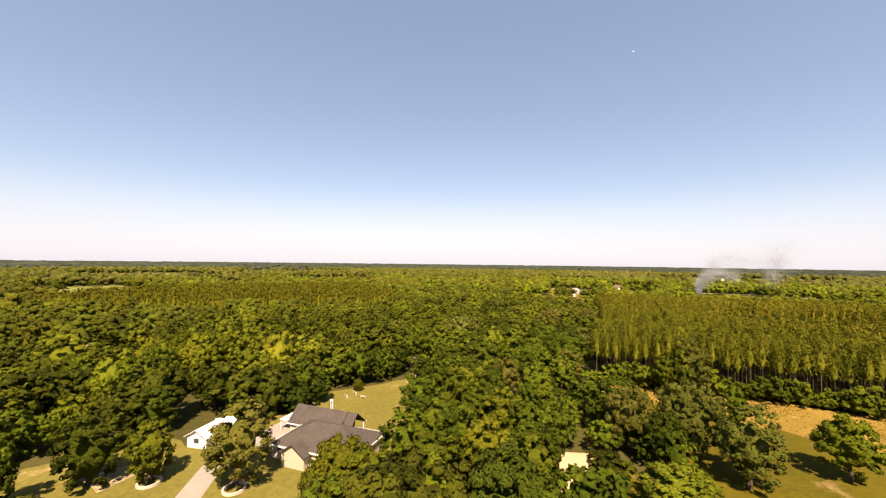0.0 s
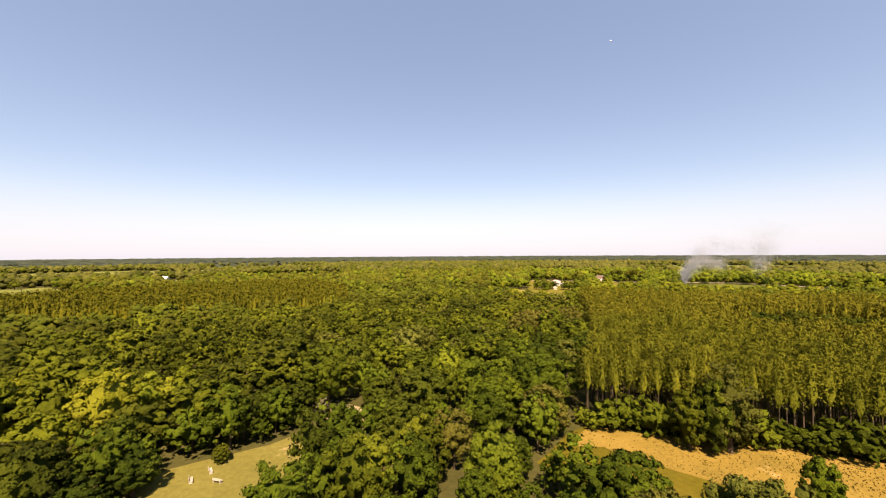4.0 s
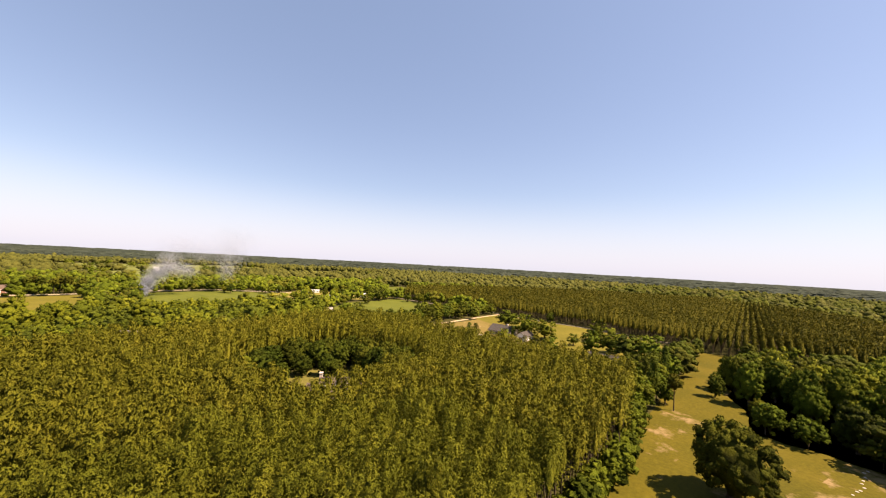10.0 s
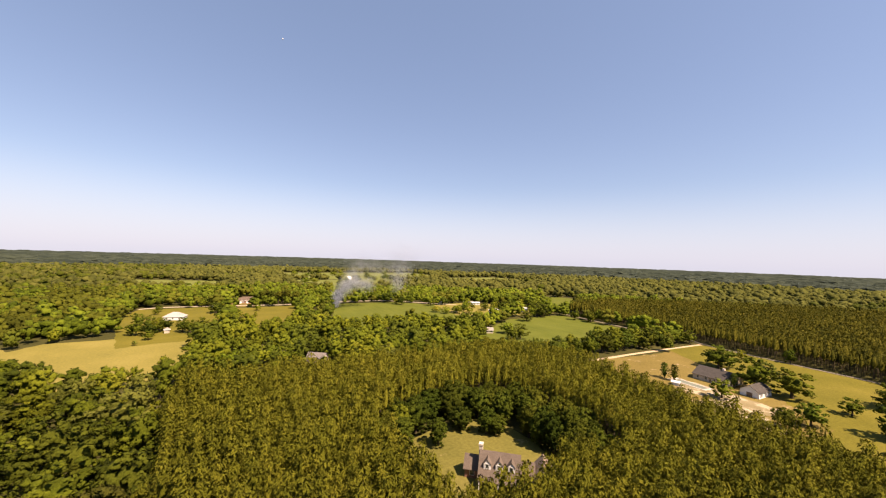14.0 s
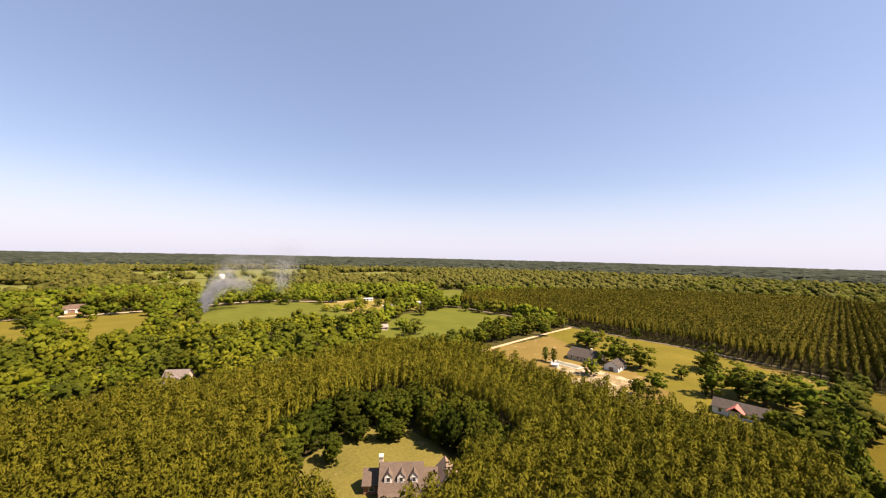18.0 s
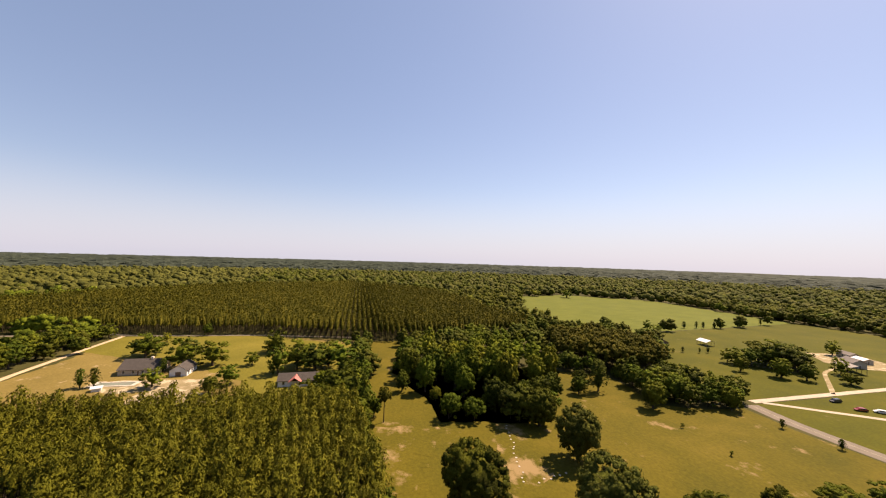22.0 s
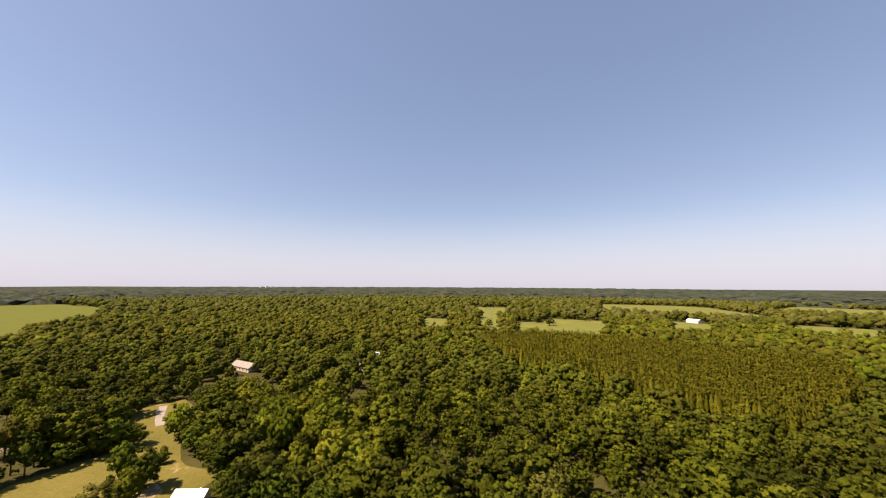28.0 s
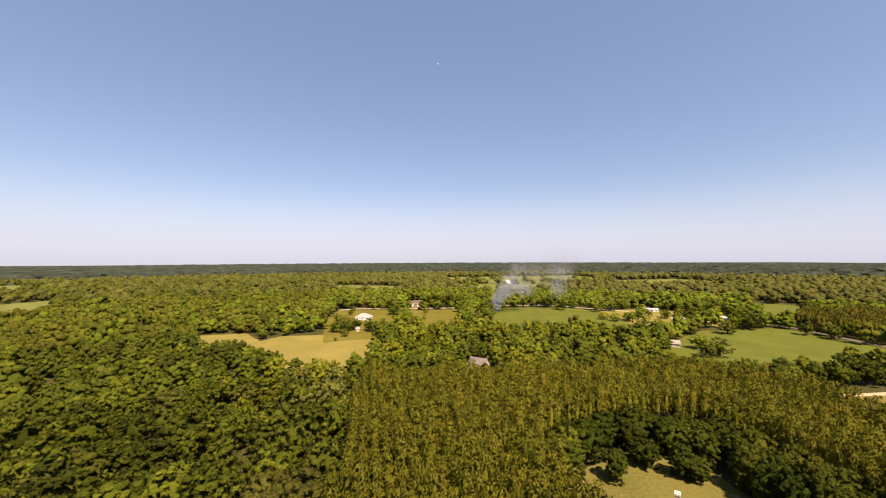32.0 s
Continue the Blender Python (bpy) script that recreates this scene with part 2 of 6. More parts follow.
M_GREEN = foliage("leaves_young", (0.04608, 0.0624, 0.007507), (0.106, 0.1296, 0.01501), (0.1751, 0.192, 0.02628))
M_YELLOW = foliage("leaves_yellow", (0.05744, 0.07416, 0.005386), (0.1293, 0.1505, 0.0101), (0.2082, 0.2218, 0.0202))
M_DEAD = foliage("leaves_withered", (0.1075, 0.096, 0.0544), (0.169, 0.152, 0.0884), (0.2458, 0.224, 0.136))
M_TUFT = foliage("withered_grass", (0.06912, 0.052, 0.00816), (0.1536, 0.1, 0.017), (0.2458, 0.16, 0.0306), cell=0.12)
M_APRON = mottled("drive_paving", (0.17, 0.15, 0.13), (0.245, 0.222, 0.196), 0.7, 0.9, 0.2, 0.01)
M_CONCRETE = mottled("white_concrete", (0.304, 0.264, 0.216), (0.4, 0.36, 0.304), 0.8, 0.9, 0.15, 0.01, spec=0.1)
M_LINE = mottled("road_paint", (0.24, 0.208, 0.152), (0.336, 0.288, 0.216), 2.0, 0.8, 0.1, 0.005)
M_SOIL = mottled("soil", (0.088, 0.06, 0.036), (0.168, 0.12, 0.072), 1.5, 0.95, 0.5, 0.05)
M_WHITE = mottled("white_siding", (0.576, 0.568, 0.544), (0.672, 0.664, 0.64), 1.0, 0.6, 0.05, 0.01)
M_TAN = mottled("tan_siding", (0.336, 0.288, 0.224), (0.44, 0.384, 0.304), 1.0, 0.7, 0.05, 0.01)
M_TRIM = mottled("white_trim", (0.592, 0.584, 0.56), (0.672, 0.664, 0.64), 3.0, 0.5, 0.03, 0.005)
M_DOOR = mottled("door_paint", (0.112, 0.072, 0.048), (0.176, 0.12, 0.08), 2.0, 0.5, 0.05, 0.005)
M_WOOD = mottled("weathered_wood", (0.112, 0.08, 0.056), (0.208, 0.16, 0.112), 1.5, 0.85, 0.3, 0.01)
M_METAL = mottled("pale_metal_roof", (0.528, 0.536, 0.536), (0.64, 0.64, 0.632), 0.8, 0.42, 0.05, 0.01, metal=0.2, stretch=(0.8, 4.8, 0.8))
M_FILM = mottled("greenhouse_film", (0.592, 0.6, 0.592), (0.688, 0.688, 0.68), 0.8, 0.4, 0.1, 0.02)
# dark green-grey for the greenhouse walls: their shadow painted as colour
M_FILM_SHADED = mottled("shaded_film", (0.028, 0.036, 0.028), (0.056, 0.064, 0.052), 1.5, 0.9, 0.2, 0.01)
M_CHIMNEY = mottled("pale_brick", (0.4, 0.336, 0.272), (0.528, 0.464, 0.384), 3.0, 0.9, 0.3, 0.01)
M_TYRE = mottled("tyre", (0.016, 0.016, 0.016), (0.032, 0.032, 0.032), 4.0, 0.8, 0.1, 0.005)
M_CARRED = mottled("red_car_paint", (0.176, 0.024, 0.02), (0.224, 0.032, 0.024), 1.0, 0.25, 0.0, 0.001, spec=0.5)
M_CARWHITE = mottled("white_car_paint", (0.608, 0.608, 0.6), (0.656, 0.656, 0.648), 1.0, 0.25, 0.0, 0.001, spec=0.5)
M_CARDARK = mottled("dark_car_paint", (0.024, 0.024, 0.028), (0.04, 0.04, 0.044), 1.0, 0.25, 0.0, 0.001, spec=0.5)
M_WATER = mottled("pool_water", (0.1, 0.115, 0.085), (0.16, 0.17, 0.13), 0.4, 0.5, 0.06, 0.02, spec=0.1)


def shingles(name, a, b):
    """Roof shingles in courses, with weathering."""
    n = Nodes(name)
    tex = n.add("ShaderNodeTexBrick", Scale=1.0, Mortar_Size=0.02, Brick_Width=0.35, Row_Height=0.16)
    tc = n.add("ShaderNodeTexCoord")
    n.link(tc.outputs["Object"], tex.inputs["Vector"])
    tex.inputs["Color1"].default_value, tex.inputs["Color2"].default_value = (*a, 1), (*b, 1)
    tex.inputs["Mortar"].default_value = (*[v * 0.6 for v in a], 1)
    wide = n.noise(0.5, 4, 0.6)
    colour = n.mix(0.45, tex.outputs["Color"], n.ramp(wide, [(0.3, a), (0.7, b)]))
    n.bump(n.noise(6.0, 3, 0.6), 0.3, 0.02)
    return n.finish(colour, 0.9, 0, 0.2)


M_SHINGLE = shingles("brown_shingle", (0.084, 0.064, 0.0496), (0.136, 0.1056, 0.084))
M_SHINGLE_PALE = shingles("tan_shingle", (0.16, 0.116, 0.084), (0.232, 0.172, 0.128))
M_DARKROOF = shingles("dark_shingle", (0.04, 0.0344, 0.0304), (0.072, 0.0624, 0.0544))
M_GREYROOF = shingles("grey_shingle", (0.12, 0.104, 0.092), (0.184, 0.16, 0.1424))
M_BROWNROOF = shingles("dark_brown_shingle", (0.08, 0.056, 0.04), (0.136, 0.096, 0.072))
M_PALEROOF = shingles("pale_shingle", (0.2, 0.18, 0.16), (0.28, 0.252, 0.224))
M_PINKROOF = shingles("pinkish_shingle", (0.336, 0.24, 0.224), (0.432, 0.32, 0.288))
M_REDROOF = mottled("red_metal_roof", (0.3, 0.085, 0.07), (0.4, 0.13, 0.105), 0.8, 0.6, 0.05, 0.01, stretch=(6, 1, 1))
M_BRICK = shingles("brick_wall", (0.176, 0.092, 0.064), (0.272, 0.152, 0.104))
n = Nodes("window_glass")
M_GLASS = n.finish(n.ramp(n.noise(0.8, 2, 0.5), [(0.3, (0.02, 0.025, 0.03)), (0.7, (0.05, 0.06, 0.07))]), 0.05, 0, 0.6)
n = Nodes("smoke")
n.finish(n.ramp(n.noise(0.06, 3, 0.6), [(0.3, (0.23, 0.255, 0.3)), (0.7, (0.34, 0.365, 0.41))]), 1.0, 0, 0.0)
M_SMOKE = n.mat


# ---- mesh helpers ----
def mesh_of(name, verts, faces, mats, smooth=False, index=None, normals=None):
    """A mesh from arrays: verts (n, 3), faces (m, 3) or (m, 4) or a list of such arrays; normals (n, 3) soften leafy crowns."""
    me = bpy.data.meshes.new(name)
    blocks = [f for f in (faces if isinstance(faces, list) else [faces]) if len(f)]
    count = sum(len(f) for f in blocks)
    sizes = np.concatenate([np.full(len(f), f.shape[1]) for f in blocks])
    loops = np.concatenate([f.ravel() for f in blocks]).astype(np.int32)
    me.vertices.add(len(verts))
    me.vertices.foreach_set("co", np.asarray(verts, np.float32).ravel())
    me.loops.add(len(loops))
    me.loops.foreach_set("vertex_index", loops)
    me.polygons.add(count)
    me.polygons.foreach_set("loop_start", np.concatenate([[0], np.cumsum(sizes)[:-1]]).astype(np.int32))
    for m in mats if isinstance(mats, (list, tuple)) else [mats]:
        me.materials.append(m)
    if index is not None:
        me.polygons.foreach_set("material_index", np.asarray(index, np.int32))
    me.polygons.foreach_set("use_smooth", np.full(count, bool(smooth)))
    me.update(calc_edges=True)
    if normals is not None:
        soft = np.asarray(normals, np.float32)
        soft = soft / (np.linalg.norm(soft, axis=1, keepdims=True) + 1e-9)
        me.attributes.new("custom_normal", "FLOAT_VECTOR", "POINT").data.foreach_set("vector", soft.ravel())
        me.update()
    return me


def part(name, bm, material, parent, label=""):
    """Links a bmesh as one mesh object under a thing or a part."""
    me = bpy.data.meshes.new(name)
    bm.to_mesh(me)
    bm.free()
    me.materials.append(material)
    ob = new(name, me)
    ob.parent = parent
    return tagged(ob, label)


def inside(poly, x, y):
    """Which of the points lie in the polygon."""
    hit = np.zeros(np.shape(x), bool)
    for (x0, y0), (x1, y1) in zip(poly, poly[1:] + poly[:1]):
        if y0 != y1:
            hit ^= ((y0 > y) != (y1 > y)) & (x < (x1 - x0) * (y - y0) / (y1 - y0) + x0)
    return hit


def within(polys, x, y):
    hit = np.zeros(np.shape(x), bool)
    for p in polys:
        hit |= inside(p, x, y)
    return hit


def scatter(x0, y0, x1, y1, gap, rng, jitter=0.42):
    """A jittered grid of points."""
    gx, gy = np.meshgrid(np.arange(x0, x1, gap), np.arange(y0, y1, gap))
    gx = gx + (np.arange(gx.shape[0])[:, None] % 2) * gap * 0.5
    x, y = gx.ravel(), gy.ravel()
    return x + rng.uniform(-jitter, jitter, x.size) * gap, y + rng.uniform(-jitter, jitter, x.size) * gap


# ---- trees as arrays ----
PHI = (1 + 5**0.5) / 2
ICO_V = np.array([(-1, PHI, 0), (1, PHI, 0), (-1, -PHI, 0), (1, -PHI, 0), (0, -1, PHI), (0, 1, PHI), (0, -1, -PHI), (0, 1, -PHI), (PHI, 0, -1), (PHI, 0, 1), (-PHI, 0, -1), (-PHI, 0, 1)]) / 1.902
ICO_F = np.array([(0, 11, 5), (0, 5, 1), (0, 1, 7), (0, 7, 10), (0, 10, 11), (1, 5, 9), (5, 11, 4), (11, 10, 2), (10, 7, 6), (7, 1, 8), (3, 9, 4), (3, 4, 2), (3, 2, 6), (3, 6, 8), (3, 8, 9), (4, 9, 5), (2, 4, 11), (6, 2, 10), (8, 6, 7), (9, 8, 1)])


def leaf_quads(centres, normals, size, rng, slim=1.0, hang=0.0):
    """Small crooked quads at the centres, facing about along the normals; hang turns their length up and down."""
    n = len(centres)
    side = np.cross(normals, rng.normal(size=(n, 3)) + (0, 0, hang))
    side /= np.linalg.norm(side, axis=1, keepdims=True) + 1e-9
    up = np.cross(normals, side)
    s = size * rng.uniform(0.6, 1.35, (n, 1))
    corners = [(-0.25, -1.15), (0.85, -0.1), (0.2, 1.25), (-0.85, 0.15)]
    v = np.stack([centres + s * 0.5 * (slim * a * rng.uniform(0.6, 1.2, (n, 1)) * side + b * rng.uniform(0.6, 1.2, (n, 1)) * up + rng.uniform(-0.35, 0.35, (n, 1)) * normals) for a, b in corners], 1)
    return v.reshape(-1, 3), np.arange(4 * n).reshape(-1, 4)


def finer(v, f):
    """One step of subdivision of a ball of triangles."""
    edges, out, pts = {}, [], [tuple(x) for x in v]

    def middle(i, j):
        key = (min(i, j), max(i, j))
        if key not in edges:
            m = (np.array(pts[i]) + pts[j]) / 2
            edges[key] = len(pts)
            pts.append(tuple(m / np.linalg.norm(m)))
        return edges[key]

    for i, j, k in f.tolist():
        a, b, c = middle(i, j), middle(j, k), middle(k, i)
        out += [(i, a, c), (a, j, b), (c, b, k), (a, b, c)]
    return np.array(pts), np.array(out)


OCTA = (np.array([(1, 0, 0), (0, 1, 0), (-1, 0, 0), (0, -1, 0), (0, 0, 1), (0, 0, -1)], float), np.array([(0, 1, 4), (1, 2, 4), (2, 3, 4), (3, 0, 4), (1, 0, 5), (2, 1, 5), (3, 2, 5), (0, 3, 5)]))
BALLS = [(ICO_V, ICO_F)]
for _ in range(3):
    BALLS.append(finer(*BALLS[-1]))


def broad_crown(rng, radius, low, top, level, bumps, leaves, size, loose=0.0, belly=0.42):
    """A crown of rounded leaf clumps round a core, with crooked leaves standing out from the clumps. Returns verts, tris, quads, normals."""
    boughs = rng.normal(size=(6, 3))
    boughs /= np.linalg.norm(boughs, axis=1, keepdims=True)
    spread = rng.uniform(0.05, 0.34, 6)
    slow = rng.normal(size=(5, 3))

    def reach(d):
        bough = (spread * np.exp(-((np.arccos(np.clip(d @ boughs.T, -1, 1)) / 0.7) ** 2))).max(1)
        return 0.66 + bough + 0.06 * np.sin(d @ slow.T * 1.9).sum(1) / 2

    def shaped(d, r):
        z = d[:, 2] * r
        z = np.where(z > 0, z * (1 - belly), np.maximum(z * 1.5, -1) * belly)
        thin = np.where(d[:, 2] < 0, 1 - 0.25 * d[:, 2] ** 2, 1)
        return np.stack([d[:, 0] * r * radius * thin, d[:, 1] * r * radius * thin, low + (top - low) * (belly + z)], 1)

    ball, tri = BALLS[2 if level else 0]
    parts, faces = [shaped(ball, reach(ball) * ((0.78, 0.52, 0.66)[level] + rng.uniform(-0.16, 0.06 if level else 0.0, len(ball))) - loose)], [tri]
    soft = [ball + (0, 0, 0.1)]
    k = np.arange(bumps) + 0.5
    z = 1 - 1.62 * k / bumps
    turn = k * 2.39996 + rng.uniform(0, 6.28)
    d = np.stack([np.sqrt(1 - z * z) * np.cos(turn), np.sqrt(1 - z * z) * np.sin(turn), z], 1) + rng.normal(scale=0.13, size=(bumps, 3))
    d /= np.linalg.norm(d, axis=1, keepdims=True)
    mids = shaped(d, reach(d) * rng.uniform(0.8, 0.98, bumps) - loose * 0.3)
    fat = radius * (1.32 - loose) / bumps**0.5 * rng.uniform(0.7, 1.3, bumps)
    ball, tri = BALLS[0] if level > 1 else OCTA
    at = len(parts[0])
    for m, r, way in zip(mids, fat, d):
        spin = np.linalg.qr(rng.normal(size=(3, 3)))[0]
        spun = ball @ (spin * np.linalg.det(spin))
        parts.append(m + spun * (r, r, r * 0.8) * (0.94 if level < 1 else 0.74) * (1 + rng.uniform(-0.25, 0.25, (len(ball), 1))))
        soft.append(spun + way * 0.5)
        faces.append(tri + at)
        at += len(ball)
    pick = rng.integers(0, bumps, leaves)
    u = rng.normal(size=(leaves, 3)) + d[pick] * 0.9 + (0, 0, 0.25)
    u /= np.linalg.norm(u, axis=1, keepdims=True)
    c = mids[pick] + u * (1, 1, 0.8) * fat[pick][:, None] * rng.uniform(0.8, 1.08 + loose * 2, (leaves, 1))
    n = u + rng.normal(scale=0.3, size=u.shape)
    n /= np.linalg.norm(n, axis=1, keepdims=True)
    q, qf = leaf_quads(c, n, size, rng)
    soft.append(np.repeat(u * 0.9 + d[pick] * 0.45 + n * 0.3 + rng.normal(scale=0.1, size=u.shape), 4, axis=0))
    return np.concatenate(parts + [q]), np.concatenate(faces), qf + at, np.concatenate(soft)


def pine_crown(rng, radius, low, top, leaves, size, thick=0.4, slim=1.0, hang=0.0):
    """A narrow pointed crown of drooping tufts round a thin core."""
    k = 6
    a = np.arange(k) * 6.283 / k
    core = np.concatenate([np.stack([np.cos(a) * radius * thick, np.sin(a) * radius * thick, np.full(k, low + (top - low) * 0.28)], 1), [(0, 0, low)], [(0, 0, top - 0.4)]])
    tri = np.array([(i, (i + 1) % k, k + 1) for i in range(k)] + [((i + 1) % k, i, k) for i in range(k)])
    u = rng.uniform(0, 1, leaves) ** 0.62
    reach = radius * np.clip(1.1 - u, 0.06, 1) ** 0.48 * rng.uniform(0.5, 1.1, leaves)
    b = rng.uniform(0, 6.283, leaves)
    c = np.stack([np.cos(b) * reach, np.sin(b) * reach, low + (top - low) * (0.1 + 0.9 * u)], 1)
    nrm = np.stack([np.cos(b), np.sin(b), rng.uniform(0.15, 1.3, leaves)], 1) + rng.normal(scale=0.35, size=(leaves, 3))
    nrm /= np.linalg.norm(nrm, axis=1, keepdims=True)
    q, qf = leaf_quads(c, nrm, size, rng, slim, hang)
    out = np.stack([np.cos(b), np.sin(b), 0.35 + 0.8 * u], 1) * 0.7 + nrm * 0.4 + rng.normal(scale=0.15, size=(leaves, 3))
    soft = np.concatenate([core * (1, 1, 0) + (0, 0, 0.3), np.repeat(out, 4, axis=0)])
    return np.concatenate([core, q]), tri, qf + len(core), soft


def stem(radius, height, sides=5, lean=0.0):
    a = np.arange(sides) * 6.283 / sides
    low = np.stack([np.cos(a) * radius, np.sin(a) * radius, np.zeros(sides) - 0.2], 1)
    high = low * (0.5, 0.5, 0) + (lean, 0, height)
    f = np.array([(i, (i + 1) % sides, sides + (i + 1) % sides, sides + i) for i in range(sides)])
    return np.concatenate([low, high]), f, np.concatenate([low, low]) * (1, 1, 0)


def joined(name, base, x, y, scale, tall, turn, pick, mats, label, category):
    """Many copies of the base trees in one mesh. base: (verts, tris, quads, normals, trunk verts, trunk quads, trunk normals) each."""
    V, N, T, Q, TQ, at = [], [], [], [], [], 0
    for k, (v, t, q, nv, tv, tq, tn) in enumerate(base):
        m = np.flatnonzero(pick == k)
        if not len(m):
            continue
        allv = np.concatenate([v, tv]) if len(tv) else v
        ca, sa, s = np.cos(turn[m])[:, None], np.sin(turn[m])[:, None], scale[m][:, None]
        px = (allv[:, 0] * ca - allv[:, 1] * sa) * s + x[m][:, None]
        py = (allv[:, 0] * sa + allv[:, 1] * ca) * s + y[m][:, None]
        pz = allv[:, 2] * (tall[m])[:, None]
        V.append(np.stack([px, py, pz], -1).reshape(-1, 3))
        alln = np.concatenate([nv, tn]) if len(tv) else nv
        N.append(np.stack([alln[:, 0] * ca - alln[:, 1] * sa, alln[:, 0] * sa + alln[:, 1] * ca, np.broadcast_to(alln[:, 2], px.shape)], -1).reshape(-1, 3))
        off = at + np.arange(len(m))[:, None, None] * len(allv)
        T.append((t[None] + off).reshape(-1, 3))
        Q.append((q[None] + off).reshape(-1, 4))
        if len(tq):
            TQ.append((tq[None] + len(v) + off).reshape(-1, 4))
        at += len(m) * len(allv)
    T, Q = np.concatenate(T), np.concatenate(Q)
    TQ = np.concatenate(TQ) if TQ else np.zeros((0, 4), int)
    index = np.concatenate([np.zeros(len(T) + len(Q)), np.ones(len(TQ))])
    ob = new(name, mesh_of(name, np.concatenate(V), [T, Q, TQ], mats, True, index, np.concatenate(N)))
    return tagged(ob, label, category, kind="stuff")


NONE_V, NONE_F = np.zeros((0, 3)), np.zeros((0, 4), int)

# ---- the plan: clearings, fields, plantations (metres) ----
PINE_A = [(37, 138), (73, 140), (109, 136), (142, 131), (163, 131), (194, 136), (199, 168), (202, 208), (214, 266), (196, 303), (139, 301), (87, 303), (43, 309), (42, 281), (44, 251), (44, 190), (41, 165)]
DORM_YARD = [(99, 232), (105, 243), (112, 248), (121, 251), (134, 252), (141, 251), (148, 242), (148, 228), (143, 214), (138, 203), (127, 199), (112, 196), (100, 202), (96, 216)]
RING = [(94, 232), (98, 247), (111, 259), (136, 264), (156, 259), (166, 241), (166, 219), (156, 198), (140, 195)]
PINE_B = [(407, 431), (402, 379), (399, 321), (381, 263), (377, 227), (371, 190), (337, 122), (327, 89), (330, -17), (450, -26), (628, -18), (806, 89), (712, 278), (597, 387), (489, 447)]
PINE_C = [(-308, 140), (-331, 227), (-215, 379), (-146, 326), (-100, 261), (-144, 231), (-196, 176)]
PINE_GROVE = [(214, -24), (234, -4), (249, 9), (291, -11), (298, -54), (254, -67), (219, -40)]
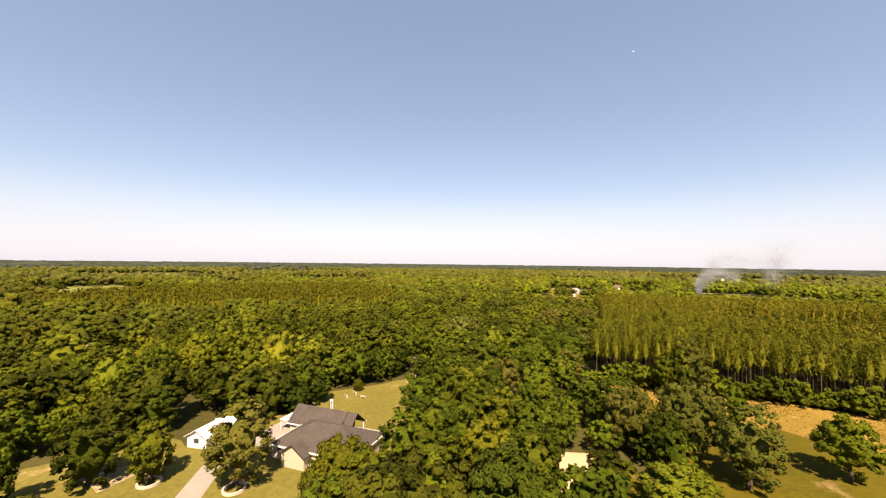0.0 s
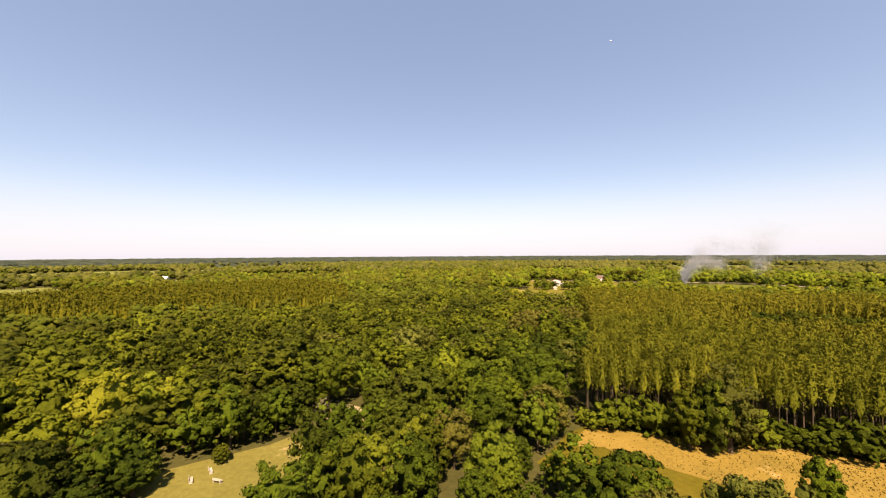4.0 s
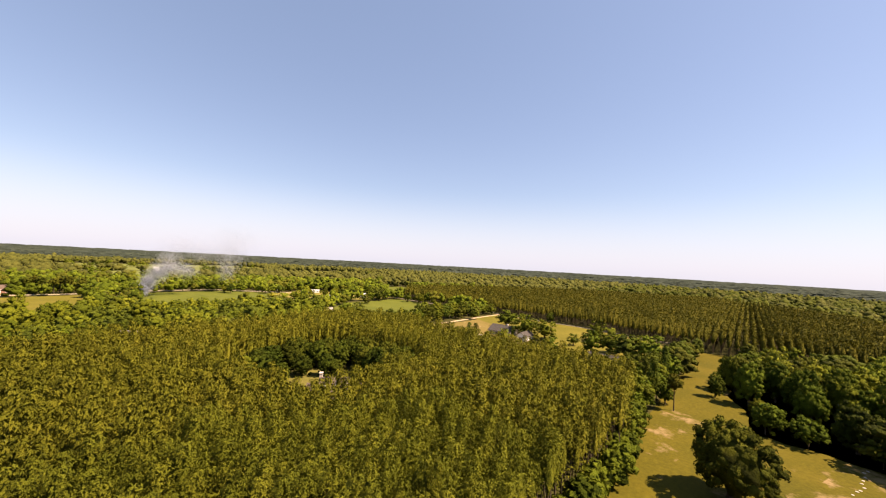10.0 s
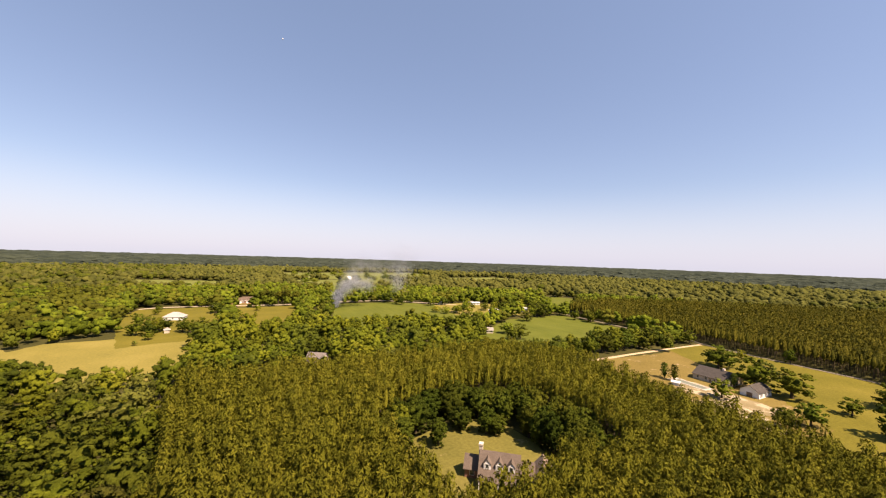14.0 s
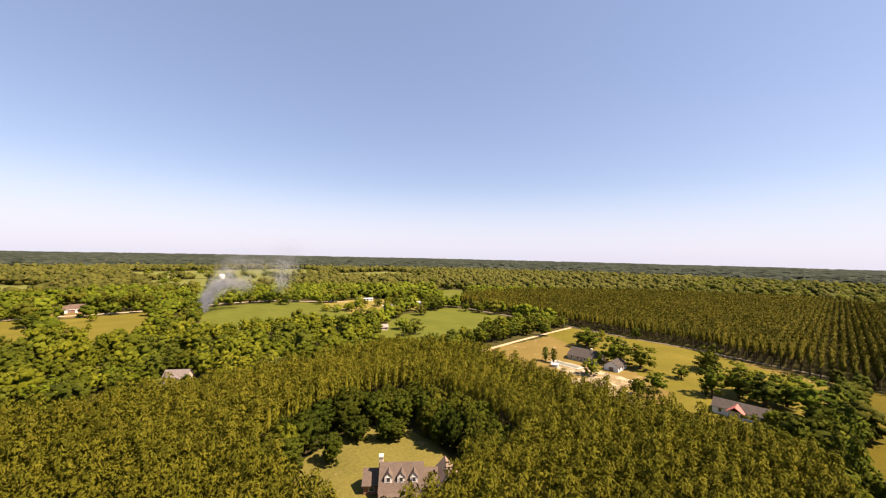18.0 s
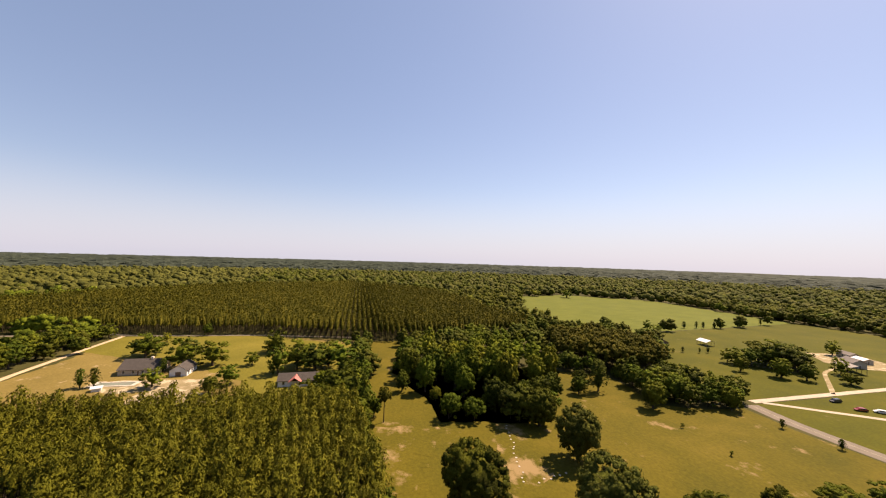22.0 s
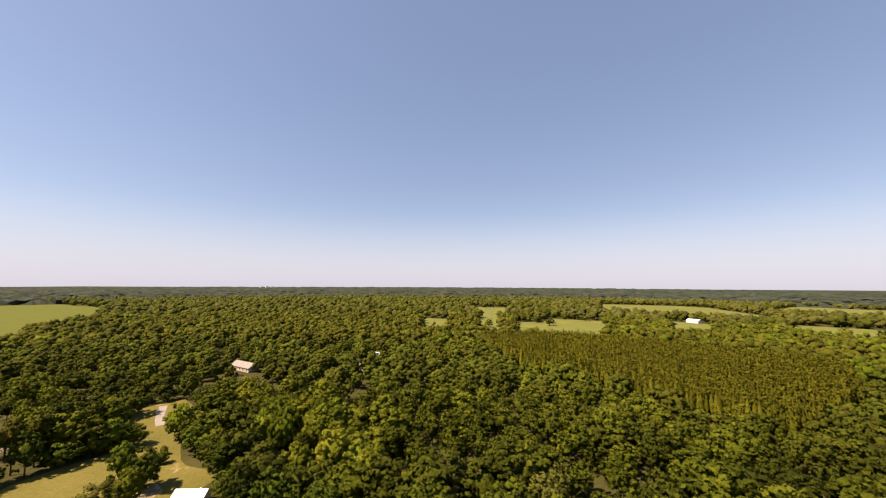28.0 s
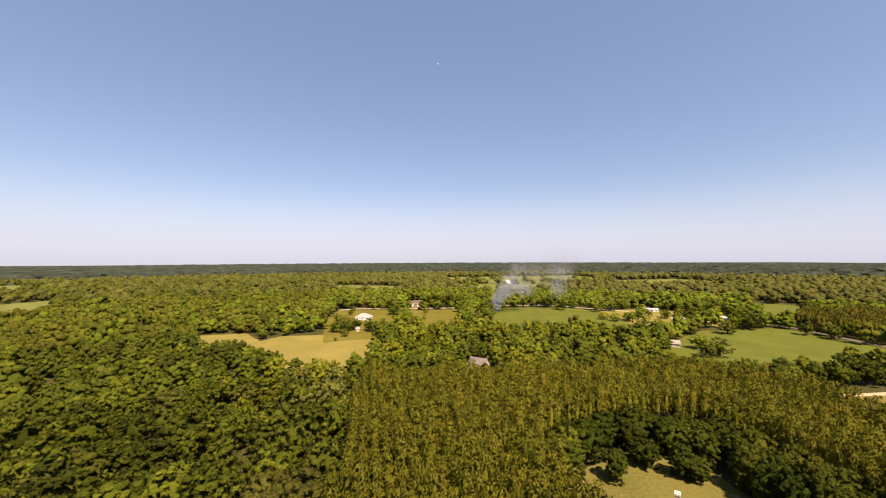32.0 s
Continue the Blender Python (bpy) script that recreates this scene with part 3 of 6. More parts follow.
CLEAR = {
    "lawn_west": ([(3, 6), (-19, 4), (-43, 4), (-66, 12), (-76, 20), (-104, 28), (-104, 34), (-76, 30), (-66, 38), (-60, 46), (-56, 62), (-42, 60), (-38, 68), (-36, 82), (-36, 98), (-25, 110), (-21, 117), (-24, 134), (-17, 132), (-6, 124), (-11, 105), (-6, 90), (-2, 80), (0, 64), (-4, 50), (2, 34), (12, 18)], M_LAWN, "dry yellow-green lawn round the dark-roofed house"),
    "meadow": ([(31, 51), (33, 33), (19, -15), (23, -17), (51, -24), (75, -27), (103, -28), (127, -29), (153, -29), (173, -33), (176, -15), (187, 3), (205, -3), (226, -5), (238, 16), (216, 34), (182, 59), (185, 77), (192, 101), (217, 100), (234, 105), (243, 103), (256, 109), (296, 95), (331, 87), (331, 113), (246, 123), (194, 128), (163, 131), (171, 132), (148, 135), (142, 131), (109, 136), (73, 140), (37, 138), (28, 120), (42, 104), (50, 97), (53, 88), (50, 80), (40, 86), (34, 88), (28, 86), (30, 66), (40, 63), (48, 62)], M_MEADOW, "mown dry meadow with worn sandy spots"),
    "garden": ([(157, -316), (87, -340), (-6, -340), (8, -162), (17, -52), (21, -26), (51, -29), (76, -33), (105, -33), (130, -36), (157, -37), (175, -41), (171, -133)], M_GARDEN, "green grass round the small farm"),
    "pasture": ([(340, -369), (229, -368), (158, -315), (172, -135), (179, -47), (190, -34), (231, -52), (277, -101), (332, -94), (325, -160), (330, -267)], M_GARDEN, "grazed pasture beside the pale lane"),
    "big_field": ([(637, -183), (665, -292), (562, -399), (404, -379), (340, -369), (333, -272), (327, -162), (328, -98), (340, -66), (435, -72)], M_FIELD, "wide bright green field"),
    "dry_yard": ([(205, 253), (215, 289), (257, 286), (316, 278), (373, 278), (373, 255), (364, 191), (353, 160), (340, 122), (245, 131), (240, 159), (196, 154)], M_DRYFIELD, "dry tan field round the grey-roofed house"),
    "green_field": ([(270, 401), (311, 427), (391, 429), (386, 375), (380, 316), (304, 318), (262, 307), (215, 312), (205, 342)], M_FIELD, "smooth green field"),
    "green_field_north": ([(521, 578), (557, 582), (569, 535), (419, 445), (394, 452)], M_FIELD, "smooth green field"),
    "hay_north": ([(-84, 430), (-106, 469), (-66, 475), (-43, 441), (-34, 458), (-7, 458), (43, 471), (42, 354), (2, 346), (-31, 398), (-70, 408)], M_HAY, "cut yellow hay field"),
    "hay_far": ([(-16, 547), (-9, 603), (52, 607), (66, 584), (61, 464), (43, 436), (25, 436), (5, 428)], M_OLIVE, "yellow-green field round the pink-roofed house"),
    "strip_north": ([(66, 592), (135, 593), (116, 470), (109, 455), (69, 451)], M_OLIVE, "narrow green field by the road"),
    "burn_field": ([(182, 598), (255, 593), (331, 528), (257, 408), (213, 442), (159, 450), (139, 457)], M_FIELD, "green field behind the smoke"),
    "brown_yard": ([(64, 601), (71, 683), (102, 707), (95, 594)], M_DRYFIELD, "bare brown yard of the brick house"),
    "yards_north": ([(263, 405), (295, 550), (342, 558), (413, 518), (396, 440), (328, 444)], M_HAY, "yellowish yards round white buildings"),
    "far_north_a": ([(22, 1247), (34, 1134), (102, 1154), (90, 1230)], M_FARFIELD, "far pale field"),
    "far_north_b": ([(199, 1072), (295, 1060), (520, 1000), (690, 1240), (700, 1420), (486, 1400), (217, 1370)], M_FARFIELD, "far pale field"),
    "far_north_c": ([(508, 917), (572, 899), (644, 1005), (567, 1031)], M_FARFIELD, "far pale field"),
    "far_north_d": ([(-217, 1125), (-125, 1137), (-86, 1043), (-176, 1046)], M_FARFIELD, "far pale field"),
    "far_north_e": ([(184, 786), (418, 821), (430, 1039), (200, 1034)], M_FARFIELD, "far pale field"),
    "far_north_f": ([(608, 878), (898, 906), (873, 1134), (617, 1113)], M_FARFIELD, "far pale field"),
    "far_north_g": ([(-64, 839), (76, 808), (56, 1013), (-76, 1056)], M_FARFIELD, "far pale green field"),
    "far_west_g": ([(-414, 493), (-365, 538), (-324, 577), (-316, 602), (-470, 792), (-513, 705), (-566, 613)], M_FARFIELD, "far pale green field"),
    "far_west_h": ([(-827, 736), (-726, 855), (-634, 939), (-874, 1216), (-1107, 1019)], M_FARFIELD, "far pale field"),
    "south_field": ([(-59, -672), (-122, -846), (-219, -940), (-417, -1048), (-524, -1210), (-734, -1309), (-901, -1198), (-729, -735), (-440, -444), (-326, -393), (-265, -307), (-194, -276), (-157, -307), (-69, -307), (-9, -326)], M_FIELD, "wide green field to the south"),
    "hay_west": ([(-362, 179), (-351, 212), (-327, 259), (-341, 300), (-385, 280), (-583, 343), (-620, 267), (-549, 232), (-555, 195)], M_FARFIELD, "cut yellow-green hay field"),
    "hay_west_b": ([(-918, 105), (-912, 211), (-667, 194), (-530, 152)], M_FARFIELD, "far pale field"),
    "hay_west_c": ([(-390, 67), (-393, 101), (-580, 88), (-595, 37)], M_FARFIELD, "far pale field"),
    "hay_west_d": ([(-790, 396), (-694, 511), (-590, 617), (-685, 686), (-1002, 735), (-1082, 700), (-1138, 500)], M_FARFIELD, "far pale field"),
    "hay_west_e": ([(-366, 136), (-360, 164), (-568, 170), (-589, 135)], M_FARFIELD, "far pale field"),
    "hay_west_f": ([(-152, 540), (-105, 540), (-117, 567), (-159, 565)], M_DRYFIELD, "small dry field among the woods"),
    "hay_west_g": ([(-393, 353), (-394, 404), (-556, 497), (-603, 450)], M_FARFIELD, "pale ground round the white barn"),
    "hay_west_h": ([(-159, 484), (-134, 479), (-157, 519), (-182, 521)], M_DRYFIELD, "small dry field among the woods"),
    "clearing_west": ([(-105, -22), (-124, -10), (-106, 16), (-84, 26), (-66, 16), (-84, 0)], M_LAWN, "small lawn among the woods"),
}
PATCHES = [
    ("orange_grass", [(36, 129), (37, 138), (73, 140), (109, 136), (112, 122), (100, 108), (82, 114), (60, 122)], M_ORANGE, 0.06, "orange dry grass along the pine wood"),
    ("sand_yard", [(-19, 114), (-21, 122), (-25, 134), (-17, 132), (-6, 124), (-10, 110)], M_SANDY, 0.07, "bare white sand among the trees"),
    ("sand_gap", [(30, 86), (35, 88), (38, 76), (43, 72), (38, 67), (31, 68), (29, 75)], M_SAND, 0.07, "bare white sand among the trees"),
    ("sand_corner", [(39, -79), (22, -86), (11, -83), (15, -32), (28, -30), (41, -33)], M_WORN_GARDEN, 0.07, "worn brown grass with pale bare spots by the wood"),
    ("sand_lawn", [(-49, 45), (-46, 52), (-41, 51), (-41, 45)], M_SANDY, 0.07, "bare sandy spot in the lawn"),
    ("sand_lawn_b", [(-41, 34), (-40, 39), (-36, 39), (-35, 34)], M_SANDY, 0.07, "bare sandy spot in the lawn"),
    ("drive_apron", [(-27.5, 58), (-37, 60), (-34, 71), (-32, 81), (-28, 80), (-27.5, 66)], M_APRON, 0.08, "grey-brown paved yard by the house"),
    ("sand_drive", [(271, 246), (263, 244), (252, 231), (249, 199), (264, 197), (269, 220)], M_SANDY, 0.07, "sandy drive of the grey-roofed house"),
    ("sand_barn", [(258, 215), (240, 222), (212, 192), (231, 180), (250, 200)], M_SANDY, 0.078, "sandy barn yard"),
    ("green_yard", [(336, 284), (377, 279), (364, 188), (322, 119), (282, 131), (243, 135), (200, 159), (201, 179), (258, 181), (291, 213), (314, 250)], M_OLIVE, 0.06, "greener grass of the grey-roofed house"),
    ("clearing_a", [(-64, -60), (-70, -53), (-79, -55), (-82, -64), (-73, -68)], M_SANDY, 0.07, "sandy clearing among the woods"),
    ("clearing_b", [(-58, -107), (-66, -100), (-79, -104), (-77, -115), (-65, -116)], M_SANDY, 0.07, "sandy clearing among the woods"),
    ("clearing_c", [(-109, -60), (-116, -52), (-124, -54), (-123, -64), (-114, -68)], M_APRON, 0.07, "bare drive among the woods"),
    ("clearing_d", [(-186, 106), (-184, 100), (-166, 99), (-157, 104), (-167, 110)], M_SANDY, 0.07, "sandy clearing among the woods"),
    ("worn_track", [(195, 124), (188, 102), (160, 117), (154, 126), (156, 133)], M_WORN, 0.07, "worn sandy ground beside the pines"),
    ("worn_stones", [(189, 82), (176, 63), (142, 86), (145, 97), (169, 90)], M_WORN, 0.065, "worn bare ground round the stepping stones"),
    ("sand_spot", [(18, -57), (20, -52), (24, -53), (23, -56)], M_SAND, 0.075, "bare pale sand by the wood"),
    ("sand_spot_b", [(14, -42), (15, -36), (20, -37), (21, -41)], M_SAND, 0.075, "bare pale sand by the wood"),
    ("garden_plot", [(151, -157), (128, -167), (96, -166), (98, -117), (107, -104), (134, -118)], M_PLOT, 0.07, "turned brown soil between the garden rows"),
    ("bed_plot", [(123, -80), (99, -80), (97, -54), (120, -53)], M_PLOT, 0.07, "turned brown soil between the garden rows"),
    ("barn_yard", [(240, -199), (217, -177), (200, -182), (192, -195), (204, -218), (226, -230)], M_SANDY, 0.07, "sandy yard round the barns"),
    ("drive_mouth", [(47, -32), (55, -34), (52, -36), (52, -40), (49, -39), (49, -36)], M_CONCRETE, 0.085, "white concrete mouth of the drive"),
    ("ploughed_field", [(-225, -908), (-388, -933), (-341, -650), (-281, -617), (-201, -652)], M_PLOUGH, 0.07, "pale ploughed strip in the green field"),
]
# width, centre line, material, label
LINES = {
    "road": (6.6, [(-70, -31), (20, -23), (37, -25), (51, -28), (76, -31), (104, -32), (129, -34), (156, -35), (175, -40)], M_ASPHALT, "grey two-lane country road"),
    "road_east": (2.6, [(348, 121), (359, 160), (368, 191), (376, 256), (381, 280), (393, 295), (389, 333), (395, 382), (405, 437), (419, 460)], M_ASPHALT, "pale road along the pine plantation"),
    "road_north": (4.2, [(-10, 607), (6, 617), (58, 614), (122, 605), (147, 608), (194, 618), (243, 615), (262, 608), (325, 543)], M_LANE, "pale country road"),
    "lane": (3.0, [(178, -45), (175, -101), (172, -157), (165, -230), (159, -320)], M_LANE, "straight pale gravel lane"),
    "lane_branch": (2.4, [(176, -49), (164, -63), (150, -80), (141, -90)], M_LANE, "gravel track"),
    "lane_barn": (1.7, [(175, -99), (191, -127), (203, -147), (207, -181)], M_SANDY, "gravel track to the barn"),
    "white_drive": (0.8, [(50, -32), (49, -50), (47, -75), (44, -99)], M_CONCRETE, "white concrete wheel track of the drive"),
    "white_drive_strip": (0.8, [(52, -33), (51, -50), (49, -75), (45, -99)], M_CONCRETE, "white concrete wheel track of the drive"),
    "garden_track": (1.8, [(94, -79), (96, -100), (96, -119), (93, -137), (89, -155)], M_SANDY, "faint sandy track beside the garden"),
    "garden_path": (1.2, [(153, -215), (136, -220), (115, -222), (97, -221)], M_SANDY, "faint sandy track across the grass"),
    "dirt_road": (2.6, [(215, 289), (257, 286), (296, 285), (342, 282), (378, 279)], M_SAND, "pale dirt road along the hedge"),
    "west_drive": (3.6, [(0, 14), (-10, 28), (-17, 36), (-22, 42), (-27, 49), (-31, 57)], M_APRON, "brown-grey drive across the lawn"),
    "west_path": (3.0, [(-113, -12), (-101, -3), (-90, 8)], M_APRON, "brown-grey drive among the trees"),
}
PINES = [PINE_A, PINE_B, PINE_C, PINE_GROVE]
# the tall mixed wood at the end of the meadow is planted tree by tree
GROVE = [(216, 34), (186, 58), (190, 82), (196, 98), (218, 100), (240, 104), (262, 98), (283, 70), (283, 27), (262, 8), (240, 18)]
OPEN = [c[0] for c in CLEAR.values()] + [DORM_YARD, GROVE] + [p[1] for p in PATCHES]
SOLO = {
    "oak": """4 507 11 5; 20 482 11 6; 9 468 10 5; 108 628 12 6; 288 546 10 7; 47 472 10 6; 345 466 10 6; 372 447 10 7; 40 466 10 6; 253 572 9 7; 213 97 6.91 3.2; 202 125 9.92 3.7; 266 166 16.6 6.7; 266 135 16.4 9.6; 272 157 16.5 8.7; 254 186 10.2 5.8; 285 181 7.85 4.9; 287 215 16.8 8.4; 288 201 14.9 10; 257 217 9.16 5.8; 270 313 9.43 7.1; 373 225 10.1 4.3; 45 -50 13.8 5.2; 42 -134 13.7 7; 50 -130 9.2 5.2; 127 -118 12.8 7.8; 141 -88 10.8 6.4; 132 -92 9.87 7.8; 116 -106 10.9 5.2; 80 -152 10.8 4.9; 77 -186 7.96 5.2; 118 -233 12.4 8.8; 91 -238 7.66 6.1; 73 -244 5.17 3.7; 216 -126 17.5 12; 226 -109 11.6 7.3; 200 -104 12.7 6.4; 193 -113 10.7 5; 231 -106 9.52 4.6; 215 -94 11.6 4.9; 182 -129 7.56 5.2; 229 -210 11.3 5.4; 191 -196 6.93 5.8; 181 -202 10.4 4; 333 -148 10.5 4.7; 322 -146 8.03 5.9; 329 -266 6.88 5.1; 538 -127 11.1 12; 644 -219 13 12; 617 -267 15 12; 159 386 8.81 7; 249 352 11.9 4.9; 263 307 12.3 6.6; 343 464 15.1 9; 373 452 15.1 9.2; 381 436 9.24 4.9; 359 427 9.26 4.1; 380 399 11.8 5.6; 18 449 6.54 3.9; 6 469 9.16 4.8; 19 474 8.09 5.7; 25 544 5.88 3.4; 9 565 6.17 3.6; 59 568 9.61 6.6; 67 547 6.23 4.5; 313 241 14 9.1; 364 290 10.3 6.9; 356 293 11.2 6.8; 339 297 14.1 7.1; 318 297 14.1 6.7; 300 298 15.1 6.4; 373 285 11.1 5.7; -60 37 4.62 2.3; -66 32 3.66 1.5; -29 102 4 2.1; -71 15 8.99 4.6; -8 171 10.3 5.9; 310 172 16.5 6.5; 275 141 16.4 7.8; 248 133 12.8 5.2; 205 29 9.91 4.5; -1 55 13 7.1; -3 88 13 5.3; 4 97 14 6.3; 19 84 14 5.9; 23 103 15 5.7; 4 54 12 5.4; 18 69 14 6; 27 66 14 5.2; 28 82 14 4.6; 95 98 16 3.2; -36 49 12 4.4; 116 60 13.5 8.8; 113 25 11.5 6.6; 110 10 11.7 6.4; 118 40 10.8 4.7; 186 -9 14 7; 183 8 14 5.6; 61 133 17 4.5; 7 76 14 6; 12 86 13 5.5; 11 63 13 6; 10 106 14 6; 100 -282 11 6; 128 -300 12 6; 138 -285 9 5; 118 -262 9 5; 92 -250 9 4.6; 128 -240 10 5; 112 -246 9 4.5; 82 -272 9 4.6; 143 -312 12 6.5; 110 -318 12 6""",
    "dark": """13 487 12 6; 25 477 11 5; 16 463 10 5; 35 471 11 5; 56 560 12 8; 352 483 11 7; 392 448 8 5; 258 352 12 7; 48 616 11 6; 227 109 11.6 3.7; 268 148 16.5 10; 243 191 9.19 4.4; 315 174 8.89 7.7; 319 242 13.1 10; 66 -106 8.79 6.4; 33 -123 11.6 7.2; 26 -102 8.62 4.6; 167 -222 5.67 4.7; 226 -127 17.4 10; 212 -136 17.4 11; -266 -596 15.3 11; -411 -717 8.28 5.8; -450 -724 10.9 8.8; 324 413 10.1 8; 359 427 15.1 9.3; 256 565 11.2 5.6; 308 549 11.4 6.9; 100 363 9.59 7.8; 118 368 10.4 8.2; 280 296 16.1 6.7; 269 295 16.1 4.4; 131 247 9.65 5.3; 140 238 7.78 4.6; -34 82 8.55 4.9; -34 90 8.58 4.6; -66 6 11.7 3.5; -55 76 13.9 5.7; -43 93 12.2 5; -38 79 14.9 5.9; -55 62 12.3 5.3; 118 241 10.4 4.2; 137 240 10.6 4.1; 281 155 14.6 7.5; 212 23 10.8 4.5; 38 74 9 4.7; 143 109 19.8 11; 89 -4 15 8.6; 107 -3 15 7.5; 180 66 16.5 9; 21 24 21 10; 14 44 18 12; -45 45 14 6; 26 47 18 8; 8 30 17 8; 65 -100 11.1 7.7; 114 -306 12 6; 104 -262 9 4.5; 205 -128 14 8; 215 -122 15 8.5; 222 -114 13 7.5; 226 -136 14 8; 212 -138 13 7""",
    "conifer": """219 6 10.8 5.2; 202 129 16.5 3; 232 127 16.6 2.7; 264 168 4.42 1.7; 263 246 8.1 2.9; 280 221 7.29 2.5; 63 -23 2.51 0.81; 155 -26 3.54 1.4; 138 -27 3.47 1.4; 338 -105 8.57 3.4; 336 -122 8.55 2.2; 335 -167 8.16 2.4; 337 -181 6.88 2.5; 337 -199 6.61 2.5; 335 -213 6.77 2.1; 331 -217 6.77 2.1; 330 -231 6.42 2.2; 327 -235 6.42 2.2; 338 -311 7.43 1.9; 261 -88 5.75 2.2; 260 -94 3.13 1.5; 259 -102 3.99 1.5; 255 -113 3.72 1.1; 254 -120 4.14 1.6; 263 241 8.46 2.9; 248 27 7.19 3.1; 206 132 15.8 2.5; 206 17 15.5 5""",
    "light": """93 567 7 4; 63 585 7 4; 9 586 7 4; 88 352 13 7; 112 366 12 7; 240 398 11 7; 262 372 11 7; 173 -25 11.5 5.3; 241 145 9.0 4.4; 385 384 11.8 5.6; 352 458 15.1 4.3; 382 382 11.8 5; 44 613 8.84 4.6; 73 523 7.82 5.9; 87 517 6.66 2.1; 131 530 12.5 8.6; 153 539 8.55 8.5; 55 373 12.2 8.9; 67 368 8.09 7.5; 83 360 10.4 4.5; 92 367 11.2 5.8; 353 244 7.24 3.4; -93 60 14 8.5; -78 82 15.7 8.3; -76 95 13.9 6.9; -54 88 13.9 6.1; -307 107 17.4 8.2; -64 103 13.9 6.6; -94 55 14.1 6.2; -93 66 14 6.1; -275 116 13.8 6.1; -74 214 12.2 5.1; 260 73 15.1 5.4; 279 51 15.2 5.5; 263 46 14.8 5.4; 284 17 15 5.3; 230 82 15.2 5.1; 229 67 15.5 5.2; 245 70 16.2 5.8; 48 72 9 6.9; 79 95 14 5.5; 98 90 15 9; -49 34 13.5 4.6; 104 60 15.6 8.5; 57 133 14 4; 68 114 12 3.2; 102 69 13 6; -76 86 18 10; -74 72 17 7.5; 106 -296 11 5.5; 122 -284 10 5; 96 -236 9 4.4; 134 -262 9 4.5; 196 -150 11 5.5; 188 -196 9 4.5""",
    "tallpine": """102 617 16 4; 111 615 17 4; 119 613 16 4; 128 610 17 4; 137 608 16 4; 107 622 17 4; 124 618 16 4; 197 122 13.8 2.8""",
    "shrub": """165 13 2.04 0.8; 145 16 1.87 0.71""",
    "greyish": """20 225 15.2 8.1; 29 234 14.9 7.9; 306 217 13 6.6; 43 93 15 7.1; 55 98 16 8.3; 61 86 15 6.3; -22 54 14.5 7; 127 80 19 11; 156 67 18.5 9.5; 36 230 16 11; 17 212 15 9; 34 167 15 5.9; -12 174 15 4; 64 134 18 6.5""",
    "bush": """75 32 9.6 3.5; 62 29 12 4.2""",
    "small": """79 -23 8.59 2.5; 71 -21 10.8 3.2; 52 -59 12.9 4; 19 -174 9.61 4.1; 49 -165 12.7 4.9; 85 -88 9.64 2.9; 89 -91 5.57 2.3; 62 -178 9.73 4.6; 13 434 3.66 1.8; 77 -17 9.6 3; 69 -16 12 4; 90 22 6.8 1.7; 45 -14 9.4 4.2; 52 -15 8 2.5""",
    "cedar": """-43 36 4.2 2.2""",
    "yellow": """-81 76 17.5 7; -79 90 18 7.5; -55 98 17 6.5; -75 64 16.5 6; 138 581 9 7; 150 594 9 7; 161 590 8 6; 168 581 9 6; 266 495 8 6; 272 483 9 6; 286 484 9 7; 298 477 8 6; 333 494 9 6; 356 502 9 7; 62 350 12 7; 76 356 12 7; 72 541 8 5; -122 25 14 4.8; -78 27 14.3 6.3; -12 180 8.61 5.8; -29 216 9.4 4.8; -109 32 14.1 6.2; -87 84 13.9 6.1; -81 96 14 6.1; -57 105 13.9 6.1; -53 112 14 6.1; 15 53 12 6.6; 2 146 15 5.5""",
    "dead": """-18 118 7.91 2.9""",
}
rng = np.random.default_rng(7)


def sheet(name, poly, material, z, label, category, wavy=0.0):
    """A flat piece of ground with an uneven outline."""
    pts = []
    for (x0, y0), (x1, y1) in zip(poly, poly[1:] + poly[:1]):
        n = max(1, int(math.hypot(x1 - x0, y1 - y0) / 4)) if wavy else 1
        for i in range(n):
            x, y = x0 + (x1 - x0) * i / n, y0 + (y1 - y0) * i / n
            pts.append((x + wavy * noise.noise((x * 0.2, y * 0.2, 3)), y + wavy * noise.noise((x * 0.2, y * 0.2, 9)), z))
    bm = bmesh.new()
    bm.faces.new([bm.verts.new(p) for p in pts])
    bmesh.ops.triangulate(bm, faces=bm.faces[:])
    for f in bm.faces:
        f.normal_update()
        if f.normal.z < 0:
            f.normal_flip()
    me = bpy.data.meshes.new(name)
    bm.to_mesh(me)
    bm.free()
    me.materials.append(material)
    return tagged(new(name, me), label, category, kind="structure")


